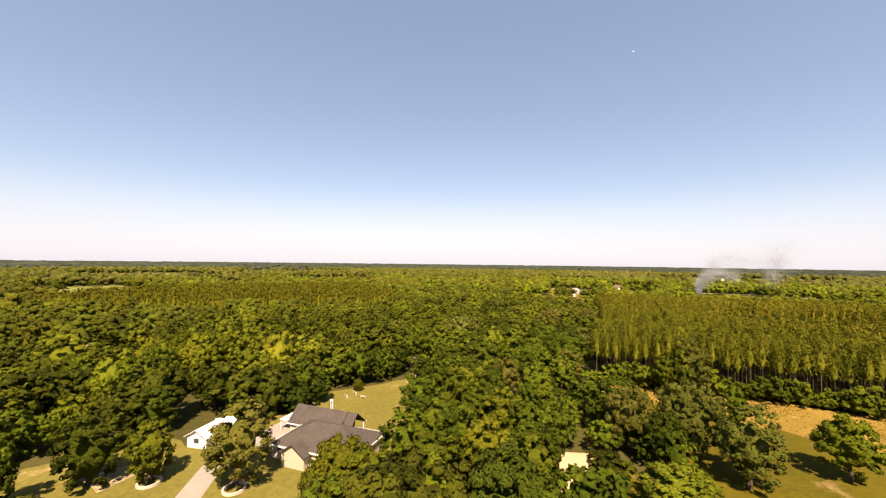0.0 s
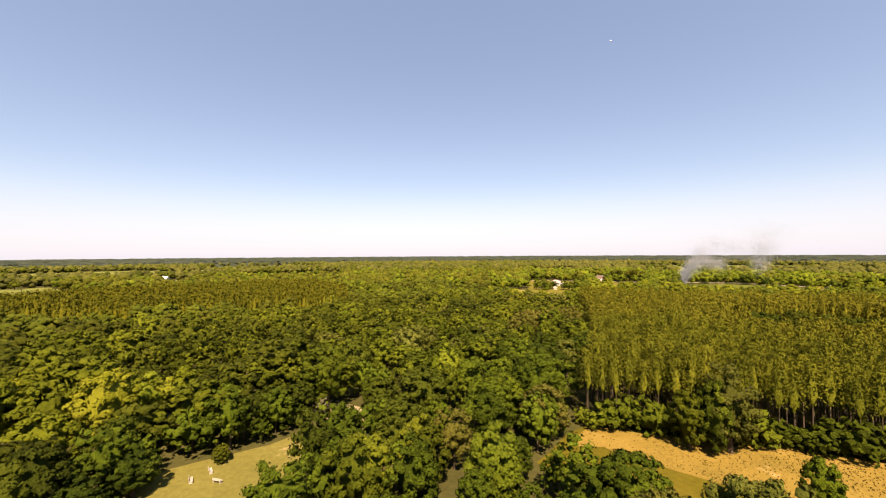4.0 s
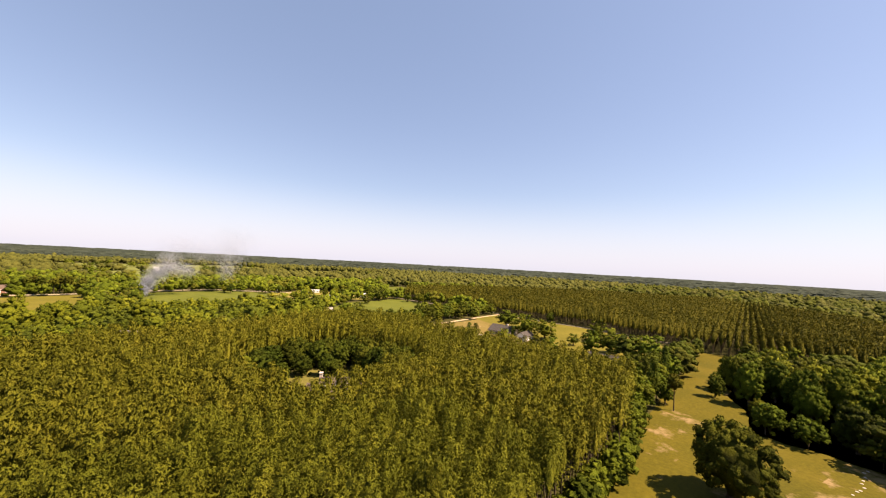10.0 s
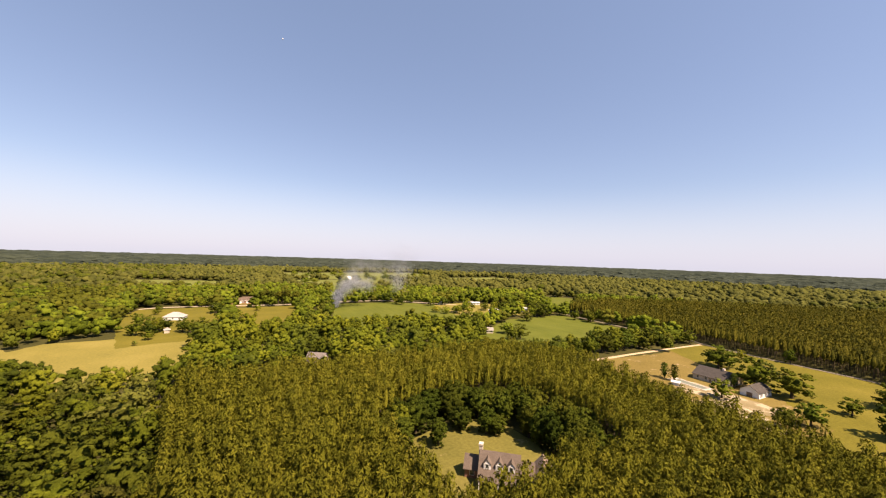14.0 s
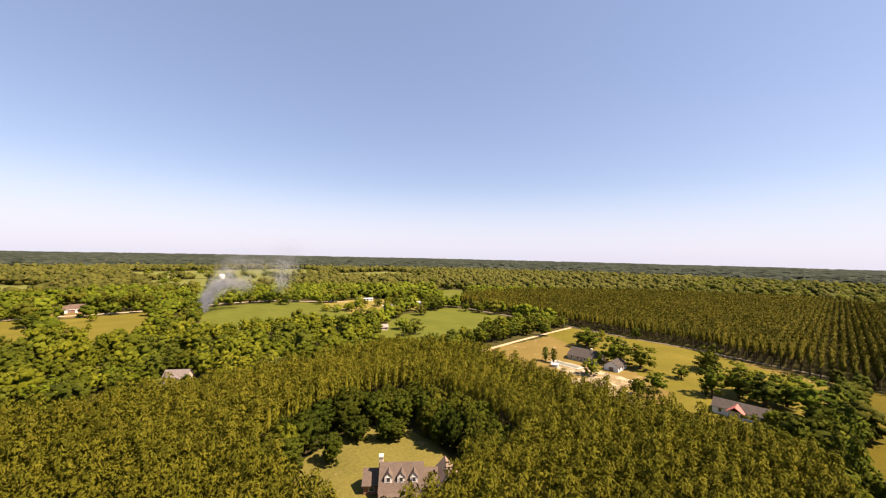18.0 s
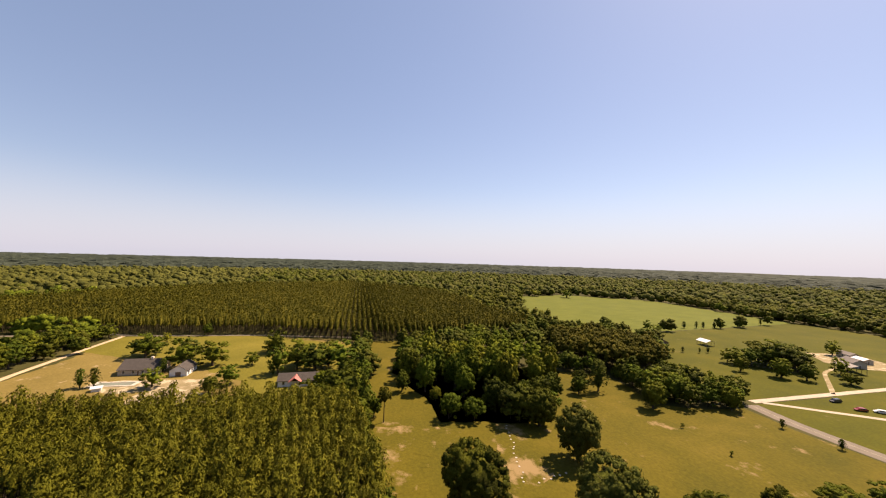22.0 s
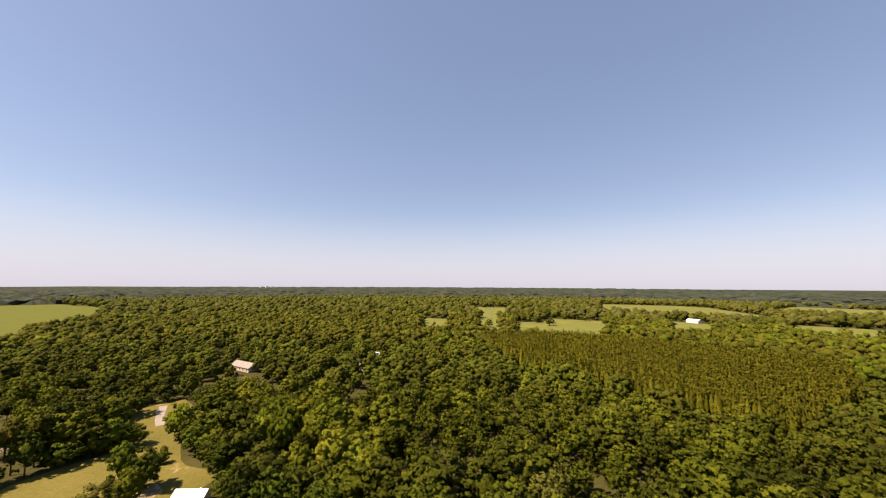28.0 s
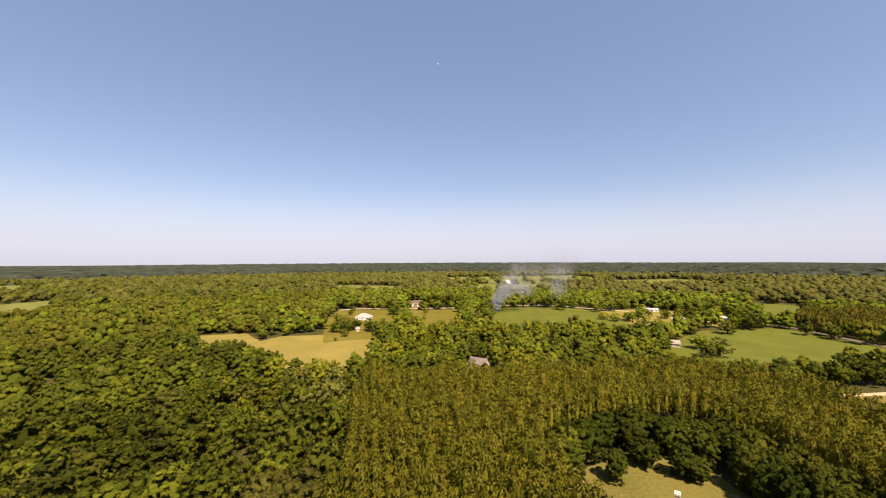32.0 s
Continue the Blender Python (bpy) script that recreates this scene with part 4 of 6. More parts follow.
def ribbon(name, width, line, material, z, label, category="road", ragged=0.25):
    """A road along a line, with slightly uneven edges, a few centimetres thick."""
    pts = []
    for (x0, y0), (x1, y1) in zip(line, line[1:]):
        n = max(1, int(math.hypot(x1 - x0, y1 - y0) / 5))
        pts += [Vector((x0 + (x1 - x0) * i / n, y0 + (y1 - y0) * i / n, 0)) for i in range(n)]
    pts.append(Vector((*line[-1], 0)))
    for _ in range(3):
        pts = [pts[0]] + [(a + 2 * b + c) / 4 for a, b, c in zip(pts, pts[1:], pts[2:])] + [pts[-1]]
    bm, rows = bmesh.new(), []
    for i, p in enumerate(pts):
        d = (pts[min(i + 1, len(pts) - 1)] - pts[max(i - 1, 0)]).normalized()
        s = Vector((-d.y, d.x, 0))
        wob = [ragged * noise.noise((p.x * 0.3, p.y * 0.3, k)) for k in (0, 5)]
        rows.append([bm.verts.new(p + s * (k * (width / 2 + w)) + Vector((0, 0, h))) for k, w, h in ((1, wob[0] + 0.3, 0.0), (1, wob[0], z), (-1, wob[1], z), (-1, wob[1] + 0.3, 0.0))])
    for a, b in zip(rows, rows[1:]):
        for k in range(3):
            bm.faces.new((a[k], a[k + 1], b[k + 1], b[k]))
    me = bpy.data.meshes.new(name)
    bm.to_mesh(me)
    bm.free()
    me.materials.append(material)
    return tagged(new(name, me), label, category, kind="structure")


def near_line(x, y, line, far):
    hit = np.zeros(np.shape(x), bool)
    for (x0, y0), (x1, y1) in zip(line, line[1:]):
        dx, dy = x1 - x0, y1 - y0
        u = np.clip(((x - x0) * dx + (y - y0) * dy) / (dx * dx + dy * dy), 0, 1)
        hit |= np.hypot(x - x0 - u * dx, y - y0 - u * dy) < far
    return hit


g = np.array([(-5200, -5200, 0), (5200, -5200, 0), (5200, 5200, 0), (-5200, 5200, 0)])
tagged(new("ground", mesh_of("ground", g, np.array([(0, 1, 2, 3)]), M_FLOOR)), "brown leaf-strewn woodland ground under the trees", "ground", kind="structure")
for i, (key, (poly, material, text)) in enumerate(CLEAR.items()):
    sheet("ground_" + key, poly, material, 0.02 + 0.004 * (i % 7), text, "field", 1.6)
sheet("ground_house_clearing", DORM_YARD, M_LAWN, 0.05, "dry lawn round the house with dormers", "lawn", 1.5)
for key, poly, material, z, text in PATCHES:
    sheet("ground_" + key, poly, material, z, text, "ground", 2.5 if material in (M_SANDY, M_ORANGE) else 0.0 if material is M_CONCRETE else 7.0 if material in (M_WORN, M_WORN_GARDEN) else 2.0)
for key, (width, line, material, text) in LINES.items():
    ribbon(key, width, line, material, 0.1, text)
ribbon("trim_road_line", 0.14, LINES["road"][1], M_LINE, 0.104, "pale centre line of the road", "road marking", 0.02)

# ---- woods ----
STOCK = (  # how many shapes, widest and least radius, low, least and greatest top, level, clumps, leaves, leaf size, trunk
    ("close", 9, 4.8, 6.4, 1.0, 11.5, 15.5, 1, 76, 3700, 0.38, (0.28, 6.0, 5)),
    ("near", 9, 4.8, 6.4, 1.0, 11.5, 15.5, 1, 64, 1150, 0.56, (0.28, 6.0, 5)),
    ("side", 9, 5.0, 6.8, 1.0, 11.5, 15.5, 1, 44, 260, 0.85, (0.28, 5.0, 3)),
    ("mid", 8, 5.4, 7.0, 0.5, 12.0, 15.5, 0, 24, 60, 1.05, None),
    ("low", 6, 6.4, 8.2, 0.5, 12.5, 16.0, 0, 9, 14, 1.7, None),
    ("far", 6, 7.0, 9.5, 0.5, 11.5, 16.5, 0, 5, 0, 2.8, None),
    ("grove", 5, 2.8, 3.6, 5.5, 14.5, 16.5, 0, 10, 90, 0.9, (0.2, 8.0, 4)),
)
stock = {}
for kind, many, r0, r1, low, t0, t1, level, clumps, leaves, size, trunk in STOCK:
    stock[kind] = [(*broad_crown(rng, rng.uniform(r0, r1), low, rng.uniform(t0, t1), level, clumps, leaves, size), *(stem(*trunk) if trunk else (NONE_V, NONE_F, NONE_V))) for _ in range(many)]
close_trees, near_trees, side_trees, mid_trees, low_trees, far_trees, grove_trees = (stock[k[0]] for k in STOCK)
HOVER = (57.5, 144.0)


def away(x, y):
    """Distance from the line of flight."""
    u = np.clip((y - 5) / 138.0, 0, 1)
    return np.hypot(x - (35 + 22 * u), y - (5 + 138 * u))


solo = [(kind, *map(float, row.split())) for kind, rows in SOLO.items() for row in rows.split(";")]
HOMES = [(-16, 71, 13), (-41, 64, 6), (104, 346, 9), (101, 334, 8), (98, 323, 7), (251, 382, 5), (-182, 360, 7), (-189, -21, 11), (-175, -10, 9), (-163, 0, 8), (-198, 57, 9), (-129, -101, 9), (-154, -139, 7), (-208, -137, 7), (-221, -285, 9), (-252, 762, 12), (-114, 271, 6), (136, 514, 10), (-128, 0, 9), (-239, 61, 8)]


def wood(name, base, gap, rmin, rmax, kinds, label, size=(0.7, 1.72), poly=None):
    """Broadleaf wood over all that is neither open nor planted; kinds: (share, material, name suffix)."""
    x, y = scatter(HOVER[0] - rmax, HOVER[1] - rmax - 140, HOVER[0] + rmax, HOVER[1] + rmax, gap, rng)
    d = away(x, y)
    keep = (d >= rmin) & (d < rmax)
    keep &= inside(poly, x, y) & ~inside(DORM_YARD, x, y) if poly else ~within(OPEN + PINES, x, y)
    for width, line, _, _ in LINES.values():
        keep &= ~near_line(x, y, line, width / 2 + 2.5)
    for _, sx, sy, _, sr in solo:
        keep &= np.hypot(x - sx, y - sy) > sr * 0.6 + 1.5
    for hx, hy, hr in HOMES:
        keep &= np.hypot(x - hx, y - hy) > hr
    x, y = x[keep], y[keep]
    patch = np.array([noise.noise((a * 0.02, b * 0.02, 2.0)) for a, b in zip(x, y)]) * 0.6 + rng.uniform(0, 1, x.size) + np.where((y > 290) & (x > -30), 0.75, np.where(y > 290, 0.25, 0.0))
    rank, at = np.argsort(np.argsort(patch)) / max(1, x.size), 0.0
    for share, material, suffix in kinds:
        m = (rank >= at) & (rank < at + share)
        at += share
        s = size[0] + (size[1] - size[0]) * rng.uniform(0, 1, m.sum()) ** 1.6
        joined(name + suffix, base, x[m], y[m], s, (0.55 + 0.42 * s) * rng.uniform(0.82, 1.12, m.sum()), rng.uniform(0, 6.28, m.sum()), rng.integers(0, len(base), m.sum()), [material, M_BARK], label, "trees")


wood("woodland", close_trees, 9.3, 0, 48, [(0.36, M_DARK, "_dark"), (0.53, M_OAK, ""), (0.08, M_GREY, "_greyish"), (0.031, M_LIGHT, "_fresh")], "dense broadleaf woodland with lumpy green crowns")
wood("woodland_by", near_trees, 9.3, 48, 90, [(0.36, M_DARK, "_dark"), (0.53, M_OAK, ""), (0.08, M_GREY, "_greyish"), (0.031, M_LIGHT, "_fresh")], "dense broadleaf woodland with lumpy green crowns")
wood("woodland_round", side_trees, 9.4, 90, 190, [(0.36, M_DARK, "_dark"), (0.54, M_OAK, ""), (0.07, M_GREY, "_greyish"), (0.031, M_LIGHT, "_fresh")], "dense broadleaf woodland with lumpy green crowns")


def wood_edge(name, base, keys, step, out, material, label):
    """Low full trees that close the rim of the woods along the clearings."""
    px, py = [], []
    for key in keys:
        poly = CLEAR[key][0]
        for (x0, y0), (x1, y1) in zip(poly, poly[1:] + poly[:1]):
            long = math.hypot(x1 - x0, y1 - y0)
            nx, ny = (y1 - y0) / long, (x0 - x1) / long
            if inside(poly, np.array([(x0 + x1) / 2 + nx * 0.5]), np.array([(y0 + y1) / 2 + ny * 0.5]))[0]:
                nx, ny = -nx, -ny
            for i in range(max(1, int(long / step))):
                u = (i + rng.uniform(0.2, 0.8)) / max(1, int(long / step))
                o = out + rng.uniform(-2.2, 2.8)
                px.append(x0 + (x1 - x0) * u + nx * o)
                py.append(y0 + (y1 - y0) * u + ny * o)
    x, y = np.array(px), np.array(py)
    keep = ~within(OPEN + PINES, x, y) & (away(x, y) < 260)
    for width, line, _, _ in LINES.values():
        keep &= ~near_line(x, y, line, width / 2 + 3.5)
    for _, sx, sy, _, sr in solo:
        keep &= np.hypot(x - sx, y - sy) > sr * 0.5 + 1.0
    for hx, hy, hr in HOMES:
        keep &= np.hypot(x - hx, y - hy) > hr
    x, y = x[keep], y[keep]
    s = rng.uniform(0.42, 1.05, x.size)
    joined(name, base, x, y, s, s * rng.uniform(0.8, 1.1, x.size), rng.uniform(0, 6.28, x.size), rng.integers(0, len(base), x.size), [material, M_BARK], label, "trees")


wood_edge("woodland_edge", side_trees, ("lawn_west", "meadow", "garden", "clearing_west"), 5.0, 3.2, M_OAK, "full leafy trees along the edge of the woods")
wood("woodland_beyond", mid_trees, 10.2, 190, 330, [(0.34, M_CANOPY_DARK, "_dark"), (0.42, M_CANOPY, ""), (0.18, M_OAK, "_leafy"), (0.061, M_LIGHT, "_fresh")], "broadleaf woodland further off with a closed canopy", (0.6, 1.4))
wood("woodland_distant", low_trees, 10.4, 330, 640, [(0.34, M_CANOPY_DARK, "_dark"), (0.42, M_CANOPY, ""), (0.195, M_OAK, "_leafy"), (0.046, M_LIGHT, "_fresh")], "distant broadleaf woodland with a closed canopy", (0.6, 1.4))
wood("woodland_far", far_trees, 19.5, 640, 1500, [(0.45, M_CANOPY_DARK, "_dark"), (0.551, M_FARWOOD_HAZED, "")], "far woods towards the horizon", (0.8, 1.3))
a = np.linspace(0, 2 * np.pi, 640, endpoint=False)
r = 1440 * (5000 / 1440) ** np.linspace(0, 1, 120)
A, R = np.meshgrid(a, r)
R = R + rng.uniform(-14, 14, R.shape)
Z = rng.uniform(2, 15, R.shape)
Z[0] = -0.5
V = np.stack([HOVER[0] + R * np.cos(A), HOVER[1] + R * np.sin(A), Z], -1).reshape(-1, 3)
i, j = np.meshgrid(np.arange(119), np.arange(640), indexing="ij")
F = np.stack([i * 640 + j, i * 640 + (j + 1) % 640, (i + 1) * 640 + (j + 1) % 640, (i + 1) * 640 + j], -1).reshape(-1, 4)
# the haze over this country is in its leaf colour
tagged(new("woodland_horizon", mesh_of("woodland_horizon", V, F, M_HORIZON_HAZED)), "flat wooded country reaching the horizon", "trees", kind="stuff")

# ---- pine plantations ----
pine_close, pine_near, pine_mid = [], [], []
for k in range(8):
    v, t, q, nv = pine_crown(rng, rng.uniform(2.2, 2.8), 7.6, rng.uniform(15.5, 17.8), 480, 0.48, 0.3, slim=0.5, hang=1.2)
    pine_close.append((v, t, q, nv, *stem(0.16, 10, 3)))
for k in range(7):
    v, t, q, nv = pine_crown(rng, rng.uniform(2.2, 2.8), 7.6, rng.uniform(15.5, 17.8), 150, 0.82, 0.3, slim=0.5, hang=1.6)
    pine_near.append((v, t, q, nv, *stem(0.16, 10, 3)))
for k in range(4):
    v, t, q, nv = pine_crown(rng, rng.uniform(1.9, 2.3), 5.0, rng.uniform(15.0, 16.5), 15, 1.4, 0.55, slim=0.7, hang=1.2)
    pine_mid.append((v, t, q, nv, *stem(0.18, 8, 3)))
pine_low = [(*pine_crown(rng, rng.uniform(2.0, 2.5), 1.0, rng.uniform(15.0, 16.5), 26, 1.25, 0.55, slim=0.7, hang=1.2), NONE_V, NONE_F, NONE_V) for _ in range(4)]


def plantation(name, poly, base, step, row, turn_deg, mats, label, holes=(), height=1.0, gaps=0.03, only=None):
    xs, ys = [p[0] for p in poly], [p[1] for p in poly]
    cx, cy, h = (min(xs) + max(xs)) / 2, (min(ys) + max(ys)) / 2, math.hypot(max(xs) - min(xs), max(ys) - min(ys)) / 2
    u, w = np.meshgrid(np.arange(-h, h, row), np.arange(-h, h, step))
    u, w = u.ravel() + rng.uniform(-0.35, 0.35, u.size), w.ravel() + rng.uniform(-0.6, 0.6, u.size)
    c, s = math.cos(radians(turn_deg)), math.sin(radians(turn_deg))
    x, y = cx + u * c - w * s, cy + u * s + w * c
    keep = inside(poly, x, y) & ~within(list(holes), x, y) & (rng.uniform(0, 1, x.size) > gaps)
    if only:
        keep &= inside(only, x, y)
    x, y = x[keep], y[keep]
    k = rng.uniform(0.9, 1.15, x.size)
    rise = height(x, y) if callable(height) else height
    return joined(name, base, x, y, k, k * rise * rng.uniform(0.94, 1.06, x.size), rng.uniform(0, 6.28, x.size), rng.integers(0, len(base), x.size), mats, label, "pine trees")


PINE_CLOSE = [(30, 125), (30, 196), (76, 192), (112, 170), (112, 125)]
plantation("pine_plantation_front", PINE_A, pine_close, 2.6, 3.0, 4, [M_PINE, M_BARK], "planted pines with olive-green pointed crowns in close rows", [RING, DORM_YARD], height=0.97, only=PINE_CLOSE)
plantation("pine_plantation", PINE_A, pine_near, 2.6, 3.0, 4, [M_PINE, M_BARK], "planted pines with olive-green pointed crowns in close rows", [RING, DORM_YARD, PINE_CLOSE], height=0.97)
plantation("pine_plantation_east", PINE_B, pine_mid, 3.1, 4.1, 85, [M_PINE_FAR, M_BARK], "large planted pine wood with straight dark rows")
plantation("pine_plantation_west", PINE_C, pine_low, 2.7, 3.1, -10, [M_PINE_YOUNG, M_BARK], "block of young planted pines beside the woodland", height=0.92)
plantation("pine_grove", PINE_GROVE, grove_trees, 3.8, 4.4, 20, [M_PINE_FAR, M_BARK], "grove of tall dark pines with bare trunks", height=1.05, gaps=0.2)
grove_low = []
for k in range(8):
    v, t, q, nv = broad_crown(rng, 6.0, 0.0, 12.0, 1, 20, 90, 1.9)
    grove_low.append((v, t, q, nv, NONE_V, NONE_F, NONE_V))
x = np.arange(37, 196, 2.3)
y = np.interp(x, [37, 73, 109, 142, 163, 196], [137.5, 139.5, 135.5, 130.5, 130.5, 135.5]) + rng.uniform(-1.5, 1.8, x.size)
s = rng.uniform(0.34, 0.78, x.size)
joined("undergrowth", grove_low, x, y, s, s * 0.95, rng.uniform(0, 6.28, x.size), rng.integers(0, 8, x.size), [M_OAK, M_BARK], "leafy undergrowth along the edge of the pines", "bushes")

# ---- single trees ----
def trunk_mesh(name, rad, high, limbs, seed):
    """A tapered, slightly crooked trunk with limbs that fork into the crown."""
    rr = random.Random(seed)
    bm = bmesh.new()

    def tube(points, radii, sides=7):
        rings = []
        for p, r0 in zip(points, radii):
            rings.append([bm.verts.new((p[0] + r0 * math.cos(k * 6.283 / sides), p[1] + r0 * math.sin(k * 6.283 / sides), p[2])) for k in range(sides)])
        for a, b in zip(rings, rings[1:]):
            for k in range(sides):
                bm.faces.new((a[k], a[(k + 1) % sides], b[(k + 1) % sides], b[k]))
        bm.faces.new(rings[-1])

    bend = [(rr.uniform(-0.25, 0.25), rr.uniform(-0.25, 0.25)) for _ in range(4)]
    tube([(bend[i][0] * i / 3, bend[i][1] * i / 3, high * i / 3 - (0.3 if i == 0 else 0)) for i in range(4)], [rad * 1.35, rad, rad * 0.8, rad * 0.45])
    for i in range(limbs):
        a, z0 = rr.uniform(0, 6.283), high * rr.uniform(0.45, 0.8)
        reach, up = high * rr.uniform(0.28, 0.45), high * rr.uniform(0.2, 0.4)
        tube([(0, 0, z0), (math.cos(a) * reach * 0.5, math.sin(a) * reach * 0.5, z0 + up * 0.6), (math.cos(a) * reach, math.sin(a) * reach, z0 + up)], [rad * 0.45, rad * 0.3, rad * 0.12], 5)
    me = bpy.data.meshes.new(name)
    bm.to_mesh(me)
    bm.free()
    me.materials.append(M_BARK)
    return me


def crown_mesh(arrays, material):
    v, t, q, nv = arrays
    return mesh_of("crown", v, [t, q], material, True, normals=nv)


# kind: (name, label, how many shapes, unit radius, unit height, crown arrays, material, trunk radius, trunk height, limbs)
KINDS = {
    "oak": ("oak_tree", "broad lumpy mid-green oak", 5, 5.0, 13.0, lambda: broad_crown(rng, 5.0, 0.3, 13.0, 2, 66, 1900, 0.44), M_OAK, 0.3, 8.0, 4),
    "dark": ("dark_oak_tree", "dense rounded dark-green oak", 4, 5.0, 13.0, lambda: broad_crown(rng, 5.0, 0.1, 13.0, 2, 70, 1900, 0.42), M_DARK, 0.32, 7.0, 4),
    "light": ("leafy_tree", "fresh yellow-green broadleaf tree", 4, 5.0, 13.0, lambda: broad_crown(rng, 5.0, 0.4, 13.0, 2, 62, 1900, 0.44), M_LIGHT, 0.26, 8.5, 4),
    "yellow": ("yellow_tree", "bright yellowish broadleaf tree", 2, 5.0, 13.0, lambda: broad_crown(rng, 5.0, 0.8, 13.0, 2, 44, 1500, 0.48), M_YELLOW, 0.26, 8.5, 4),
    "greyish": ("greyish_tree", "loose airy grey-green tree", 3, 5.0, 13.0, lambda: broad_crown(rng, 5.0, 0.8, 13.0, 2, 70, 2500, 0.36, 0.08), M_GREY, 0.3, 9.0, 6),
    "conifer": ("conifer", "narrow dark-green conifer", 3, 3.0, 12.0, lambda: pine_crown(rng, 3.0, 0.5, 12.0, 300, 0.8), M_DARK, 0.2, 8.0, 0),
    "cedar": ("cedar_shrub", "clipped oval cedar shrub", 1, 3.0, 6.0, lambda: broad_crown(rng, 3.0, 0.1, 6.0, 2, 20, 400, 0.5), M_GREY, 0.2, 3.0, 0),
    "pine": ("pine_tree", "single pine with an olive crown", 2, 3.0, 12.0, lambda: pine_crown(rng, 3.0, 3.5, 12.0, 260, 0.8), M_PINE, 0.22, 9.0, 3),
    "tallpine": ("tall_pine_tree", "tall bare-trunked pine", 3, 3.5, 14.0, lambda: broad_crown(rng, 3.5, 7.0, 14.0, 2, 16, 300, 0.85), M_PINE_FAR, 0.22, 12.0, 4),
    "small": ("young_tree", "young slender thin-crowned tree", 3, 3.0, 10.0, lambda: broad_crown(rng, 3.0, 1.8, 10.0, 2, 16, 380, 0.62, 0.14), M_GREEN, 0.14, 6.5, 3),
    "bush": ("round_evergreen", "dense dark egg-shaped evergreen", 2, 4.0, 11.0, lambda: broad_crown(rng, 4.0, 0.0, 11.0, 2, 44, 1100, 0.46), M_DARK, 0.25, 4.0, 0),
    "shrub": ("sapling", "small sapling in the grass", 1, 1.0, 2.5, lambda: broad_crown(rng, 1.0, 0.3, 2.5, 1, 8, 60, 0.3), M_OAK, 0.05, 1.2, 0),
    "dead": ("dead_tree", "pale bare dead tree", 1, 4.0, 9.0, lambda: broad_crown(rng, 2.6, 5.0, 9.0, 1, 8, 60, 0.4, 0.35), M_DEAD, 0.3, 7.5, 12),
}
PLACES = [("meadow", "in the dry meadow"), ("garden", "in the farm's grass"), ("pasture", "in the pasture"), ("lawn_west", "on the dry lawn"), ("big_field", "at the green field"), ("dry_yard", "in the dry field"), ("green_field", "in the green field"), ("hay_north", "in the hay field"), ("hay_far", "in the far field"), ("far_north_b", "in the far field"), ("far_north_e", "in the far field")]
shapes = {}
for kind, (name, label, many, ur, uh, crown, leaf, tr, th, limbs) in KINDS.items():
    shapes[kind] = [(trunk_mesh("trunk", tr, th, limbs, 31 * i + len(kind)), crown_mesh(crown(), leaf)) for i in range(many)]

big_shapes = {}
for kind in ("oak", "dark", "light", "greyish"):
    tr, th, limbs = KINDS[kind][7:]
    big_shapes[kind] = [(trunk_mesh("trunk", tr * 1.5, th, limbs + 3, 77 + i), crown_mesh(broad_crown(rng, 9.0, 0.4, 14.0, 2, 150, 4400, 0.46, 0.06 if kind == "greyish" else 0.0), KINDS[kind][6])) for i in range(2)]

far_shapes = {}
for kind in ("oak", "dark", "light", "greyish", "small", "yellow"):
    ur, uh = KINDS[kind][3:5]
    tr, th, limbs = KINDS[kind][7:]
    far_shapes[kind] = [(trunk_mesh("trunk", tr, th, 2, 55 + i), crown_mesh(broad_crown(rng, ur, 0.5, uh, 1, 28, 300, 0.8 * ur / 5), KINDS[kind][6])) for i in range(3)]


def plant(kind, x, y, high, radius, turn):
    """One tree: an empty at its foot with a trunk and a crown."""
    name, label, many, ur, uh, _, _, _, _, _ = KINDS[kind]
    where = next((text for key, text in PLACES if inside(CLEAR[key][0], np.array([x]), np.array([y]))[0]), "at the edge of the woods")
    root = new(name)
    root.matrix_basis = pose(x, y, 0, 0, 0, turn)
    tagged(root, label + " " + where, "tree", "trees " + where)
    trunk_me, crown_me = shapes[kind][int(turn * 7.7) % many]
    if away(np.array([x]), np.array([y]))[0] > 200 and kind in far_shapes:
        trunk_me, crown_me = far_shapes[kind][int(turn * 7.7) % 3]
    elif radius > 7 and kind in big_shapes:
        (trunk_me, crown_me), ur, uh = big_shapes[kind][int(turn * 7.7) % 2], 9.0, 14.0
    for key, me in (("trunk", trunk_me), ("crown", crown_me)):
        ob = new(key, me)
        ob.parent = root
        ob.scale = (radius / ur, radius / ur, high / uh)
    return root


for kind, x, y, high, radius in solo:
    plant(kind, x, y, high, radius, float(rng.uniform(0, 360)))
ring, grown = random.Random(11), []
for x, y in [(92 + 6.4 * (i + 0.5 * (j % 2)), 193 + 6.4 * j) for j in range(12) for i in range(12)]:
    x, y = x + ring.uniform(-1.8, 1.8), y + ring.uniform(-1.8, 1.8)
    if inside(RING, np.array([x]), np.array([y]))[0] and not inside(DORM_YARD, np.array([x]), np.array([y]))[0]:
        plant("dark" if ring.random() < 0.8 else "oak", x, y, ring.uniform(11.5, 15), ring.uniform(4.2, 6.2), ring.uniform(0, 360))
for k in range(17):
    plant("tallpine", 4 - 4.6 * k + float(rng.uniform(-1.5, 1.5)), -1 + float(rng.uniform(-3, 2)) - 3.5 * math.sin(k / 5), float(rng.uniform(15, 19)), float(rng.uniform(3, 4.2)), float(rng.uniform(0, 360)))


